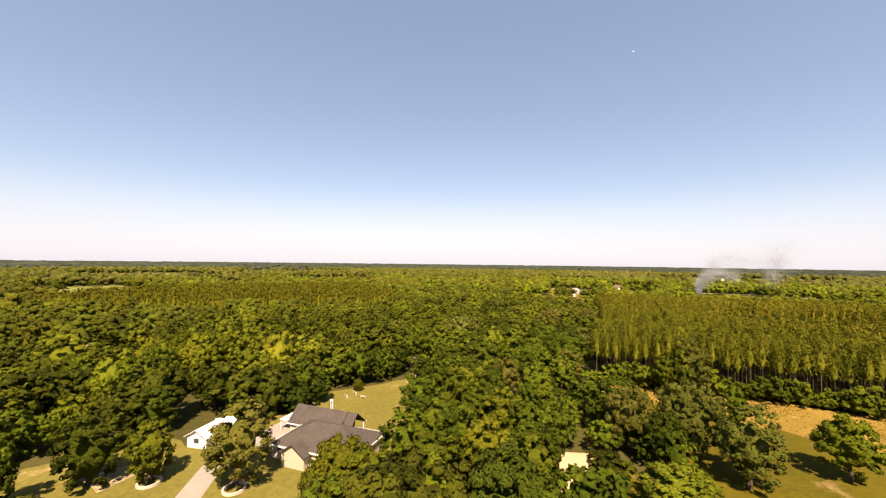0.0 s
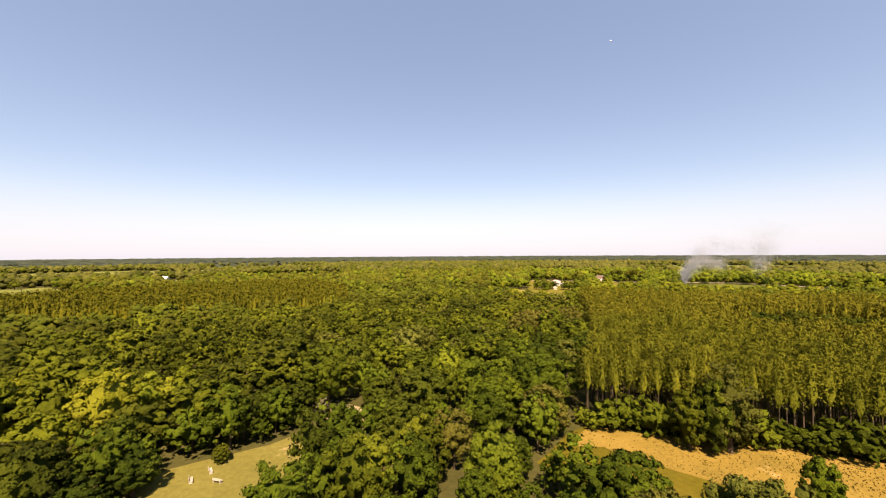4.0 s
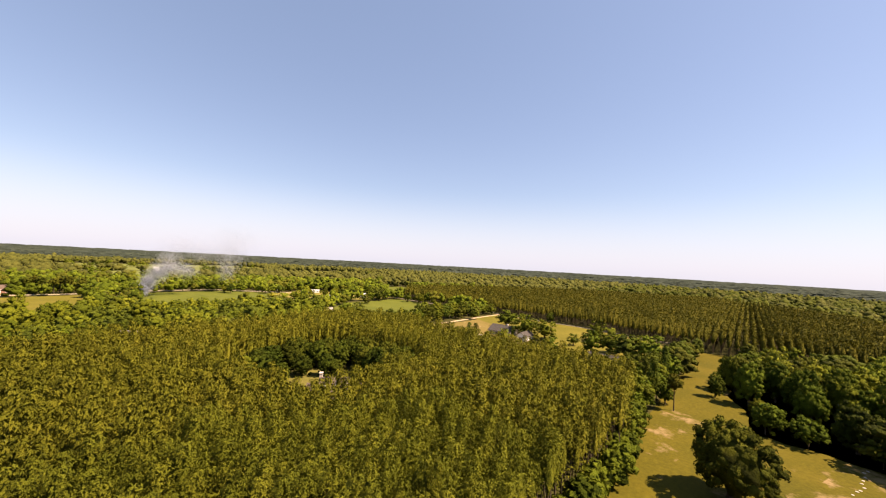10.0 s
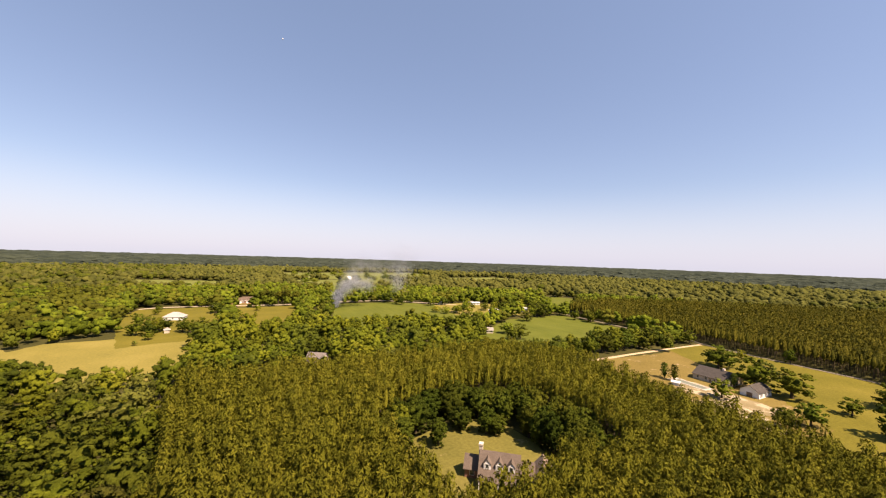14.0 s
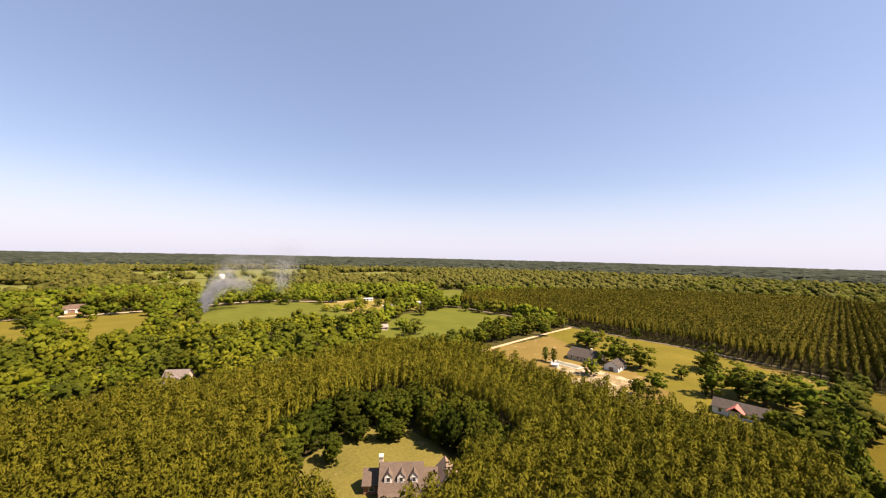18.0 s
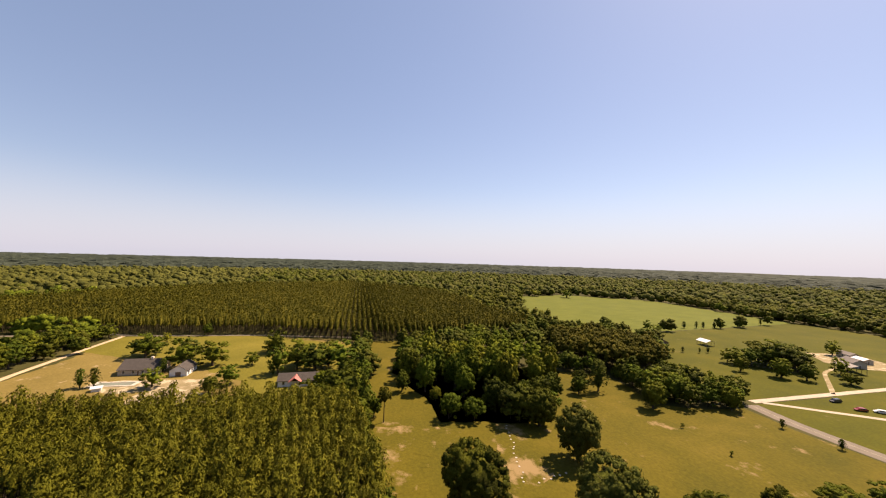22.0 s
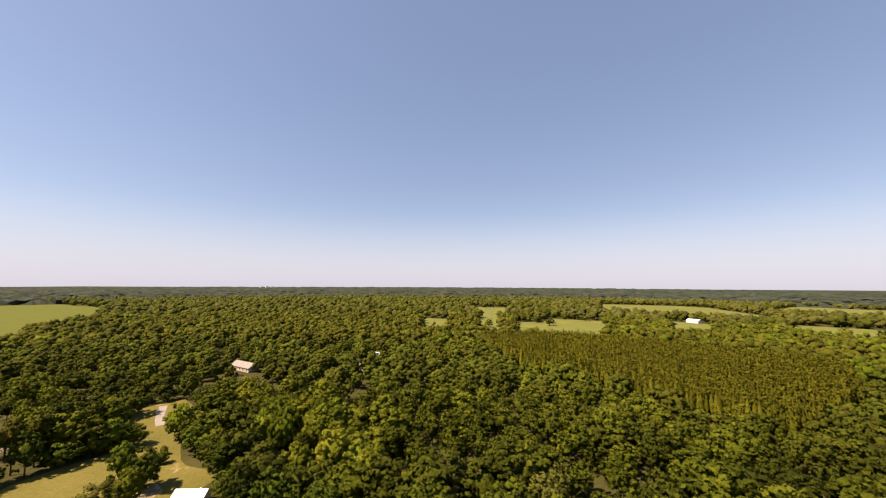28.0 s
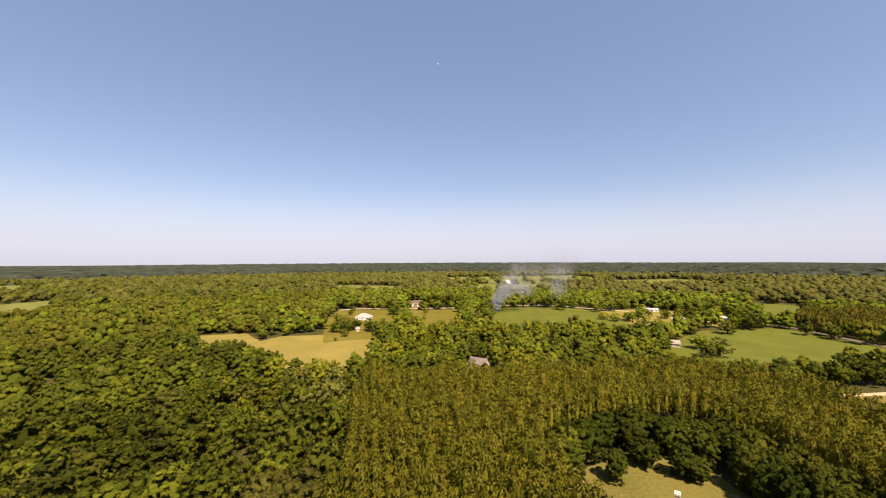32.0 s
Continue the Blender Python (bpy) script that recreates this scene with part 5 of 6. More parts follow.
for k in range(10):
    plant("dark" if k % 3 else "oak", 264 + 9.4 * k + ring.uniform(-1.5, 1.5), 297 - 0.5 * k + ring.uniform(-2, 2), ring.uniform(12.5, 15.5), ring.uniform(5.2, 6.6), ring.uniform(0, 360))
for k in range(90):
    x, y = ring.uniform(184, 284), ring.uniform(8, 105)
    if inside(GROVE, np.array([x]), np.array([y]))[0] and all(math.hypot(x - a, y - b) > 8.5 for a, b in grown):
        grown.append((x, y))
        plant("dark" if x < 206 else ("light", "oak", "light", "light", "oak")[k % 5], x, y, ring.uniform(13, 16) if x < 206 else ring.uniform(16, 20.5), ring.uniform(5.5, 7.6), ring.uniform(0, 360))
for k, (x, y) in enumerate(((-684, 175), (-549, 228), (-472, 104), (-584, 311), (-480, 337), (-437, 361), (-637, 290), (-426, 601), (-471, 151), (-449, 581), (-505, 240), (-560, 232))):
    plant(("oak", "dark", "light")[k % 3], x, y, ring.uniform(9, 13), ring.uniform(6, 9), ring.uniform(0, 360))
for k in range(70):
    x, y = ring.uniform(190, 700), ring.uniform(790, 1420)
    if any(inside(CLEAR[key][0], np.array([x]), np.array([y]))[0] for key in ("far_north_b", "far_north_e")):
        plant(("oak", "dark", "light")[k % 3], x, y, ring.uniform(9, 15), ring.uniform(7, 12), ring.uniform(0, 360))
for k in range(44):
    x, y = ring.uniform(262, 414), ring.uniform(405, 560)
    if inside(CLEAR["yards_north"][0], np.array([x]), np.array([y]))[0] and min(math.hypot(x - a, y - b) for a, b in ((347, 540), (329, 466), (370, 467), (307, 554))) > 13:
        plant(("light", "oak", "yellow", "dark")[k % 4], x, y, ring.uniform(8, 13), ring.uniform(4, 7), ring.uniform(0, 360))


# ---- buildings ----
def box(bm, x0, y0, z0, x1, y1, z1):
    vs = [bm.verts.new(p) for p in ((x0, y0, z0), (x1, y0, z0), (x1, y1, z0), (x0, y1, z0), (x0, y0, z1), (x1, y0, z1), (x1, y1, z1), (x0, y1, z1))]
    for f in ((3, 2, 1, 0), (4, 5, 6, 7), (0, 1, 5, 4), (1, 2, 6, 5), (2, 3, 7, 6), (3, 0, 4, 7)):
        bm.faces.new([vs[i] for i in f])


def boxed(name, dims, material, parent, label=""):
    bm = bmesh.new()
    box(bm, *dims)
    return part(name, bm, material, parent, label)


def gable_walls(bm, x0, y0, x1, y1, high, ridge, along):
    """Walls with gable ends; along: the ridge's axis."""
    if along == "x":
        prof = [(y0, 0), (y1, 0), (y1, high), ((y0 + y1) / 2, ridge), (y0, high)]
        ends = [[bm.verts.new((x, y, z)) for y, z in prof] for x in (x0, x1)]
    else:
        prof = [(x0, 0), (x1, 0), (x1, high), ((x0 + x1) / 2, ridge), (x0, high)]
        ends = [[bm.verts.new((x, y, z)) for x, z in prof] for y in (y0, y1)]
    bm.faces.new(ends[0])
    bm.faces.new(ends[1][::-1])
    for i in range(5):
        bm.faces.new((ends[0][i], ends[0][(i + 1) % 5], ends[1][(i + 1) % 5], ends[1][i]))


def gable_roof(bm, x0, y0, x1, y1, high, ridge, along, over=0.45, thick=0.16):
    """Two roof slabs with eaves and verges that reach past the walls."""
    if along == "x":
        mid, half, a0, a1 = (y0 + y1) / 2, (y1 - y0) / 2, x0 - over, x1 + over
    else:
        mid, half, a0, a1 = (x0 + x1) / 2, (x1 - x0) / 2, y0 - over, y1 + over
    drop = (ridge - high) / half * over
    for s in (-1, 1):
        lo, hi = (mid + s * (half + over), high - drop), (mid, ridge)
        prof = [lo, hi, (hi[0], hi[1] + thick), (lo[0], lo[1] + thick)]
        ends = [[bm.verts.new((a, p, z) if along == "x" else (p, a, z)) for p, z in prof] for a in (a0, a1)]
        bm.faces.new(ends[0])
        bm.faces.new(ends[1][::-1])
        for i in range(4):
            bm.faces.new((ends[0][i], ends[0][(i + 1) % 4], ends[1][(i + 1) % 4], ends[1][i]))


def hip_roof(bm, x0, y0, x1, y1, high, ridge, over=0.5, thick=0.18):
    """A hipped roof whose ridge runs along the longer side."""
    x0, y0, x1, y1 = x0 - over, y0 - over, x1 + over, y1 + over
    h = min(x1 - x0, y1 - y0) / 2
    if x1 - x0 >= y1 - y0:
        tops = ((x0 + h, (y0 + y1) / 2), (x1 - h, (y0 + y1) / 2))
    else:
        tops = (((x0 + x1) / 2, y0 + h), ((x0 + x1) / 2, y1 - h))
    low = [bm.verts.new((x, y, high - 0.1)) for x, y in ((x0, y0), (x1, y0), (x1, y1), (x0, y1))]
    eave = [bm.verts.new((x, y, high - 0.1 + thick)) for x, y in ((x0, y0), (x1, y0), (x1, y1), (x0, y1))]
    a, b = [bm.verts.new((x, y, ridge)) for x, y in tops]
    bm.faces.new(low[::-1])
    for i in range(4):
        bm.faces.new((low[i], low[(i + 1) % 4], eave[(i + 1) % 4], eave[i]))
    e = eave
    if x1 - x0 >= y1 - y0:
        faces = ((e[0], e[1], b, a), (e[1], e[2], b), (e[2], e[3], a, b), (e[3], e[0], a))
    else:
        faces = ((e[0], e[1], a), (e[1], e[2], b, a), (e[2], e[3], b), (e[3], e[0], a, b))
    for f in faces:
        bm.faces.new(f)


def opening(parent, name, side, u, z, w, h, at, frame_mat, fill_mat):
    """A window or door on a wall side ('x' or 'y' outward, sign in side[0]); at: the wall's plane."""
    sgn, axis = (1 if side[0] == "+" else -1), side[1]

    def slab(u0, u1, z0, z1, d0, d1):
        lo, hi = sorted((at + sgn * d0, at + sgn * d1))
        return (lo, u0, z0, hi, u1, z1) if axis == "x" else (u0, lo, z0, u1, hi, z1)

    bm = bmesh.new()
    for a, b, c, d in ((u - w / 2 - 0.1, u + w / 2 + 0.1, z - 0.1, z), (u - w / 2 - 0.1, u + w / 2 + 0.1, z + h, z + h + 0.1), (u - w / 2 - 0.1, u - w / 2, z, z + h), (u + w / 2, u + w / 2 + 0.1, z, z + h)):
        box(bm, *slab(a, b, c, d, -0.02, 0.07))
    fr = part(name, bm, frame_mat, parent)
    boxed("pane" if name == "window" else "leaf", slab(u - w / 2, u + w / 2, z, z + h, -0.02, 0.03), fill_mat, fr)
    return fr


def building(name, label, x, y, turn, category="house", group=""):
    root = new(name)
    root.matrix_basis = pose(x, y, 0, 0, 0, turn)
    return tagged(root, label, category, group)


def block(root, x0, y0, x1, y1, high, ridge, along, wall, roof, hip=False, over=0.45):
    bm = bmesh.new()
    if hip:
        box(bm, x0, y0, -0.1, x1, y1, high)
    else:
        gable_walls(bm, x0, y0, x1, y1, high, ridge, along)
    part("wall", bm, wall, root)
    bm = bmesh.new()
    (hip_roof(bm, x0, y0, x1, y1, high, ridge, over) if hip else gable_roof(bm, x0, y0, x1, y1, high, ridge, along, over))
    made = part("roof", bm, roof, root)
    if hip:
        bm = bmesh.new()
        o = over + 0.04
        for d in ((x0 - o, y0 - o, x1 + o, y0 - o + 0.08), (x0 - o, y1 + o - 0.08, x1 + o, y1 + o), (x0 - o, y0 - o + 0.08, x0 - o + 0.08, y1 + o - 0.08), (x1 + o - 0.08, y0 - o + 0.08, x1 + o, y1 + o - 0.08)):
            box(bm, d[0], d[1], high - 0.2, d[2], d[3], high + 0.12)
        part("fascia", bm, M_TRIM, root, "white fascia board")
    return made


def windows(root, side, at, us, z=1.0, w=1.0, h=1.4):
    for u in us:
        opening(root, "window", side, u, z, w, h, at, M_TRIM, M_GLASS)


# the house with dormers in the pine clearing; its front looks to -y before it is turned
h = building("dormer_house", "brick house with a brown shingle roof and three white dormers", 123.4, 216.6, -44)
main = block(h, -5.2, -4.4, 5.2, 4.4, 3.0, 7.6, "x", M_BRICK, M_SHINGLE)
block(h, -9.6, -1.0, -5.25, 4.4, 2.7, 5.2, "x", M_BRICK, M_SHINGLE)
block(h, 5.25, -1.5, 9.0, 4.2, 2.7, 5.4, "x", M_BRICK, M_SHINGLE)
block(h, 8.6, -4.8, 14.6, 4.8, 2.8, 6.2, "y", M_BRICK, M_SHINGLE_PALE)
bm = bmesh.new()
box(bm, -5.9, 0.1, 0, -4.9, 1.5, 9.0)
box(bm, -6.0, 0.0, 8.7, -4.8, 1.6, 9.1)
part("chimney", bm, M_CHIMNEY, h, "pale brick chimney")
for k, dx in enumerate((-3.2, 0.0, 3.2)):
    bm = bmesh.new()
    gable_walls(bm, dx - 0.95, -3.3, dx + 0.95, 0.0, 5.8, 6.9, "y")
    d = part("dormer", bm, M_WHITE, h, "white dormer")
    bm = bmesh.new()
    gable_roof(bm, dx - 0.95, -3.3, dx + 0.95, 0.0, 5.8, 6.9, "y", 0.15, 0.08)
    part("dormer_roof", bm, M_SHINGLE, d)
    opening(d, "window", "-y", dx, 4.55, 0.8, 1.1, -3.3, M_TRIM, M_GLASS)
windows(h, "-y", -4.4, (-3.6, -1.8, 1.8, 3.6), 0.9, 0.9, 1.5)
opening(h, "door", "-y", 0.0, 0.1, 1.0, 2.05, -4.4, M_TRIM, M_DOOR)
boxed("porch_roof", (-5.4, -6.4, 2.55, 5.4, -4.45, 2.7), M_SHINGLE, h)
for k in range(5):
    boxed("porch_post", (-5.1 + 2.5 * k, -6.3, 0, -4.92 + 2.5 * k, -6.12, 2.55), M_WHITE, h)
windows(h, "-y", -4.8, (11.6,), 0.9, 1.4, 1.3)
windows(h, "-y", -1.0, (-7.6,), 0.9, 1.2, 1.3)

# the dark-roofed house on the west lawn: a hipped main block and a gabled wing with an open porch at its end
h = building("hip_roof_house", "low house with a dark grey hipped shingle roof", -15.0, 70.0, 1)
block(h, -8.2, -6.6, 9.8, 4.9, 2.7, 5.7, "x", M_TAN, M_DARKROOF, True)
block(h, -12.2, 2.6, 0.6, 8.9, 2.75, 5.4, "x", M_TAN, M_DARKROOF, over=0.5)
bm = bmesh.new()
gable_roof(bm, 1.1, 2.6, 2.7, 8.9, 2.75, 5.4, "x", 0.5, 0.16)
part("porch_roof", bm, M_DARKROOF, h)
for u, w in ((2.9, 8.7), (2.9, 5.4)):
    boxed("porch_post", (u - 0.09, w - 0.09, 0, u + 0.09, w + 0.09, 2.7), M_TRIM, h)
block(h, -4.4, -8.4, 0.8, -6.65, 2.65, 4.4, "y", M_TAN, M_DARKROOF)
for w in (2.05, 9.36):
    boxed("fascia", (-12.7, w, 2.4, 3.2, w + 0.09, 2.62), M_TRIM, h, "white fascia board")
boxed("awning", (-15.6, 3.2, 2.35, -12.75, 7.2, 2.5), M_WHITE, h, "white flat carport awning")
for u, w in ((-15.4, 3.4), (-15.4, 7.0)):
    boxed("awning_post", (u - 0.07, w - 0.07, 0, u + 0.07, w + 0.07, 2.35), M_TRIM, h)
bm = bmesh.new()
bmesh.ops.create_cone(bm, cap_ends=True, segments=12, radius1=0.42, radius2=0.36, depth=3.2, matrix=Matrix.Translation((-5.2, 8.0, 5.0)))
part("flue", bm, M_METAL, h, "pale metal flue")
for u in (-5.45, -5.05):
    boxed("flue_strap", (u, 7.52, 4.0, u + 0.1, 7.6, 6.5), M_CARDARK, h)
windows(h, "-y", -6.6, (-6.5, 3, 6.5))
windows(h, "+y", 8.9, (-9, -2))
windows(h, "+y", 4.9, (5, 8))
windows(h, "+x", 9.8, (-4, 0, 3))
opening(h, "door", "-y", 5.0, 0.1, 1.0, 2.05, -6.6, M_TRIM, M_DOOR)
opening(h, "door", "-x", 5.4, 0.1, 3.6, 2.1, -12.2, M_TRIM, M_WHITE)
h = building("pool_shed", "white gabled shed with a pale roof beside the paved yard", -40.6, 64.2, 8, "shed")
block(h, -2.3, -4.0, 2.3, 4.0, 2.4, 3.7, "y", M_WHITE, M_METAL)
opening(h, "door", "+x", 0.6, 0.05, 1.2, 1.95, 2.3, M_TRIM, M_DOOR)
windows(h, "+x", 2.3, (-2.2, 2.6), 1.0, 1.0, 1.0)
windows(h, "-y", -4.0, (0.0,), 1.0, 1.2, 1.0)
for x, y in ((-36, 49), (-21, 53)):
    bm = bmesh.new()
    n = 20
    rings = [[bm.verts.new((r0 * math.cos(6.283 * i / n), r0 * math.sin(6.283 * i / n), z)) for i in range(n)] for r0, z in ((1.9, -0.05), (1.85, 0.42), (1.55, 0.42), (1.5, 0.1))]
    for a, b in zip(rings, rings[1:]):
        for i in range(n):
            bm.faces.new((a[i], a[(i + 1) % n], b[(i + 1) % n], b[i]))
    me = bpy.data.meshes.new("planter_ring")
    bm.to_mesh(me)
    bm.free()
    me.materials.append(M_CONCRETE)
    ob = tagged(new("planter_ring", me), "white masonry ring round the foot of a tree", "planter", "tree planters")
    ob.location = (x, y, 0)

for x, y in ((-28.7, 95.8), (-28.0, 99.0), (-24.0, 97.0)):
    b = building("garden_bench", "small pale garden bench on the lawn", x, y, 40 + x * 9, "bench", "benches on the lawn")
    for k in range(3):
        boxed("slat", (-0.8, -0.25 + 0.17 * k, 0.42, 0.8, -0.12 + 0.17 * k, 0.46), M_CONCRETE, b)
    boxed("backrest", (-0.8, 0.27, 0.5, 0.8, 0.31, 0.9), M_CONCRETE, b)
    for u in (-0.7, 0.7):
        boxed("leg", (u - 0.04, -0.22, 0, u + 0.04, 0.3, 0.42), M_CONCRETE, b)
b = building("yard_lamp", "thin yard lamp with a white globe", -41.7, 65.9, -4, "lamp")
bm = bmesh.new()
bmesh.ops.create_cone(bm, cap_ends=True, segments=10, radius1=0.07, radius2=0.05, depth=3.2, matrix=Matrix.Translation((0, 0, 1.6)))
part("pole", bm, M_METAL, b)
bm = bmesh.new()
bmesh.ops.create_icosphere(bm, subdivisions=2, radius=0.28, matrix=Matrix.Translation((0, 0, 3.4)))
part("globe", bm, M_TRIM, b)

# the grey-roofed house with its pool
h = building("ranch_house", "long house with a dark brown-grey roof and a white wing", 284.8, 230.2, 87)
block(h, -8.5, -7.0, 8.5, 7.0, 2.8, 6.3, "x", M_TAN, M_DARKROOF)
boxed("chimney", (-3.6, -0.6, 5.6, -2.6, 0.6, 7.3), M_CHIMNEY, h)
windows(h, "+y", 7.0, (-6, -2, 2, 6))
windows(h, "-y", -7.0, (-6, 0, 6))
opening(h, "door", "+y", 0, 0.1, 1.0, 2.05, 7.0, M_TRIM, M_DOOR)
w = building("garage_wing", "white gabled garage beside the grey-roofed house", 277.8, 211.3, -4)
block(w, -6.0, -3.8, 6.0, 3.8, 2.9, 5.4, "x", M_WHITE, M_DARKROOF)
opening(w, "door", "-x", 0, 0.05, 2.4, 2.1, -6.0, M_TRIM, M_DOOR)
windows(w, "-y", -4.0, (-4, 0, 3))
h = building("swimming_pool", "pool with a wide white concrete deck", 264.9, 234.0, -7, "pool")
bm = bmesh.new()
for d in ((-3.2, -9, 0, -2.2, 9, 0.24), (2.2, -9, 0, 3.2, 9, 0.24), (-2.2, -9, 0, 2.2, -7.5, 0.24), (-2.2, 7.5, 0, 2.2, 9, 0.24)):
    box(bm, *d)
part("deck", bm, M_CONCRETE, h)
boxed("water", (-2.2, -7.5, 0, 2.2, 7.5, 0.12), M_WATER, h, "pale green water")
h = building("pump_shed", "small white box shed", 257.1, 237.2, 17, "shed")
block(h, -1.3, -1.6, 1.3, 1.6, 1.5, 2.0, "y", M_WHITE, M_METAL)

# the long house with a red patch of roof
h = building("red_patch_house", "long low house with a grey roof and red metal porch roof", 248.5, 153.0, 86)
block(h, -10.5, -4.2, 10.5, 4.2, 2.9, 5.2, "x", M_WHITE, M_DARKROOF)
bm = bmesh.new()
gable_roof(bm, 0.2, 1.2, 5.4, 7.0, 2.9, 4.8, "y", 0.3, 0.1)
part("porch_roof", bm, M_REDROOF, h, "salmon-red metal porch roof")
for u in (0.4, 5.2):
    boxed("porch_post", (u - 0.1, 6.7, 0, u + 0.1, 6.9, 2.9), M_WHITE, h)
windows(h, "+y", 4.2, (-8, -5, 8))
windows(h, "-x", -10.5, (-1.5, 1.5))


def simple_house(name, label, x, y, turn, lx, ly, high, ridge, wall, roof, along="x", hip=False, category="house", group="", win=True):
    b = building(name, label, x, y, turn, category, group)
    block(b, -lx / 2, -ly / 2, lx / 2, ly / 2, high, ridge, along, wall, roof, hip)
    if win:
        n = max(2, int(lx / 4))
        for sgn in (-1, 1):
            windows(b, "+y" if sgn > 0 else "-y", sgn * ly / 2, [lx * ((i + 0.5) / n - 0.5) for i in range(n)], 0.9, 1.1, 1.3)
        opening(b, "door", "-x", 0, 0.05, 1.0, 2.0, -lx / 2, M_TRIM, M_DOOR)
    return b


h = simple_house("cross_gable_house", "pale grey house with crossed gables among trees", 104.0, 348.0, -38, 9.6, 7.0, 3.2, 6.4, M_TAN, M_GREYROOF)
block(h, -2.5, -7.6, 2.9, -4.1, 3.1, 5.6, "y", M_TAN, M_GREYROOF)
windows(h, "-y", -7.6, (0.2,), 1.0, 1.6, 1.4)
simple_house("pink_roof_house", "white house with a pink-grey hipped roof", 26.0, 533.0, -16, 14.5, 10.4, 2.9, 6.4, M_WHITE, M_PINKROOF, hip=True)
simple_house("garden_pavilion", "small pale pavilion in the far field", 26.0, 470.2, 3, 3.1, 3.1, 2.6, 4.2, M_TAN, M_PALEROOF, hip=True, category="pavilion", win=False)
h = simple_house("brick_house", "wide brick house with a brown roof", 88.0, 634.0, -7, 22.0, 10.4, 3.2, 7.4, M_BRICK, M_BROWNROOF, hip=True)
for k in (-7, 0, 7):
    boxed("arch_panel", (k - 1.0, -5.4, 0.05, k + 1.0, -5.22, 2.4), M_WHITE, h)
simple_house("mobile_home", "long white mobile home", 347.5, 540.3, -31, 20.9, 4.3, 2.9, 3.7, M_WHITE, M_METAL)
simple_house("white_barn", "white barn with a pale metal roof", 328.6, 466.1, -80, 14.8, 9.6, 3.2, 5.2, M_WHITE, M_METAL, category="barn")
simple_house("white_barn", "small white barn by the trees", 370.5, 467.2, -41, 9.6, 7.0, 3.0, 4.6, M_WHITE, M_METAL, category="barn")
simple_house("white_shed", "small white shed by the road", 307.0, 553.8, 2, 6.1, 4.3, 2.5, 3.6, M_WHITE, M_METAL, category="shed")
simple_house("white_trailer", "white trailer home near the smoke", 135.2, 511.5, -58, 17.4, 4.3, 2.7, 3.5, M_WHITE, M_METAL)
simple_house("tree_cottage", "white cottage hidden among trees", 249.9, 381.0, -30, 7.0, 5.5, 2.5, 4.4, M_TAN, M_PALEROOF)
simple_house("wood_shed", "small reddish-brown shed roof among the woods", -114.0, 271.0, 30, 5.2, 4.0, 3.0, 4.6, M_TAN, M_PINKROOF, category="shed", win=False)
simple_house("wood_cottage", "white cottage roof among the woods", -182.5, 361.0, 40, 8.7, 6.1, 3.0, 5.2, M_WHITE, M_METAL)
simple_house("wood_cottage", "long pale roof among the woods", -189.0, -21.3, 65, 20.9, 7.8, 3.0, 5.6, M_TAN, M_PALEROOF)
simple_house("wood_cottage", "grey roof among the woods", -197.8, 57.0, 78, 12.2, 7.8, 3.2, 6.2, M_TAN, M_GREYROOF)
simple_house("wood_cottage", "bluish metal roof among the woods", -239.5, 61.0, 79, 10.4, 6.1, 3.0, 5.0, M_TAN, M_METAL)
simple_house("wood_cottage", "white building among the woods", -221.4, -285.7, 22, 10.4, 7.0, 3.6, 6.0, M_WHITE, M_METAL)
simple_house("wood_cottage", "tan cottage among the woods", -129.5, -101.3, 24, 9.6, 7.0, 3.0, 5.0, M_TAN, M_PALEROOF)
simple_house("wood_cottage", "tan cottage among the woods", -154.6, -139.5, 5, 7.8, 6.1, 3.0, 5.0, M_TAN, M_PALEROOF)
simple_house("wood_cottage", "pale metal roof among the woods", -208.6, -137.3, 55, 9.6, 5.2, 3.0, 4.6, M_TAN, M_METAL)
simple_house("wood_cottage", "brown roof at the clearing's edge", -128.3, -0.4, 22, 11.3, 7.8, 2.9, 5.2, M_TAN, M_BROWNROOF)
for x, y, turn, lx in ((-252, 762, 10, 15), (-583, 479, 30, 19), (-1015, 853, 0, 20), (-324, 1329, 0, 17), (215, 675, 20, 6), (349, 1082, 0, 9), (402, 1073, 10, 9), (330, 1021, 0, 10), (268, 1068, 5, 9), (118, 1130, 0, 14), (75, 1128, 0, 11), (-930, 771, 20, 25)):
    simple_house("far_house", "small white house far off in the fields", x, y, turn, lx, lx * 0.55, 3.2, 6.0, M_WHITE, M_METAL, group="far white houses", win=False)

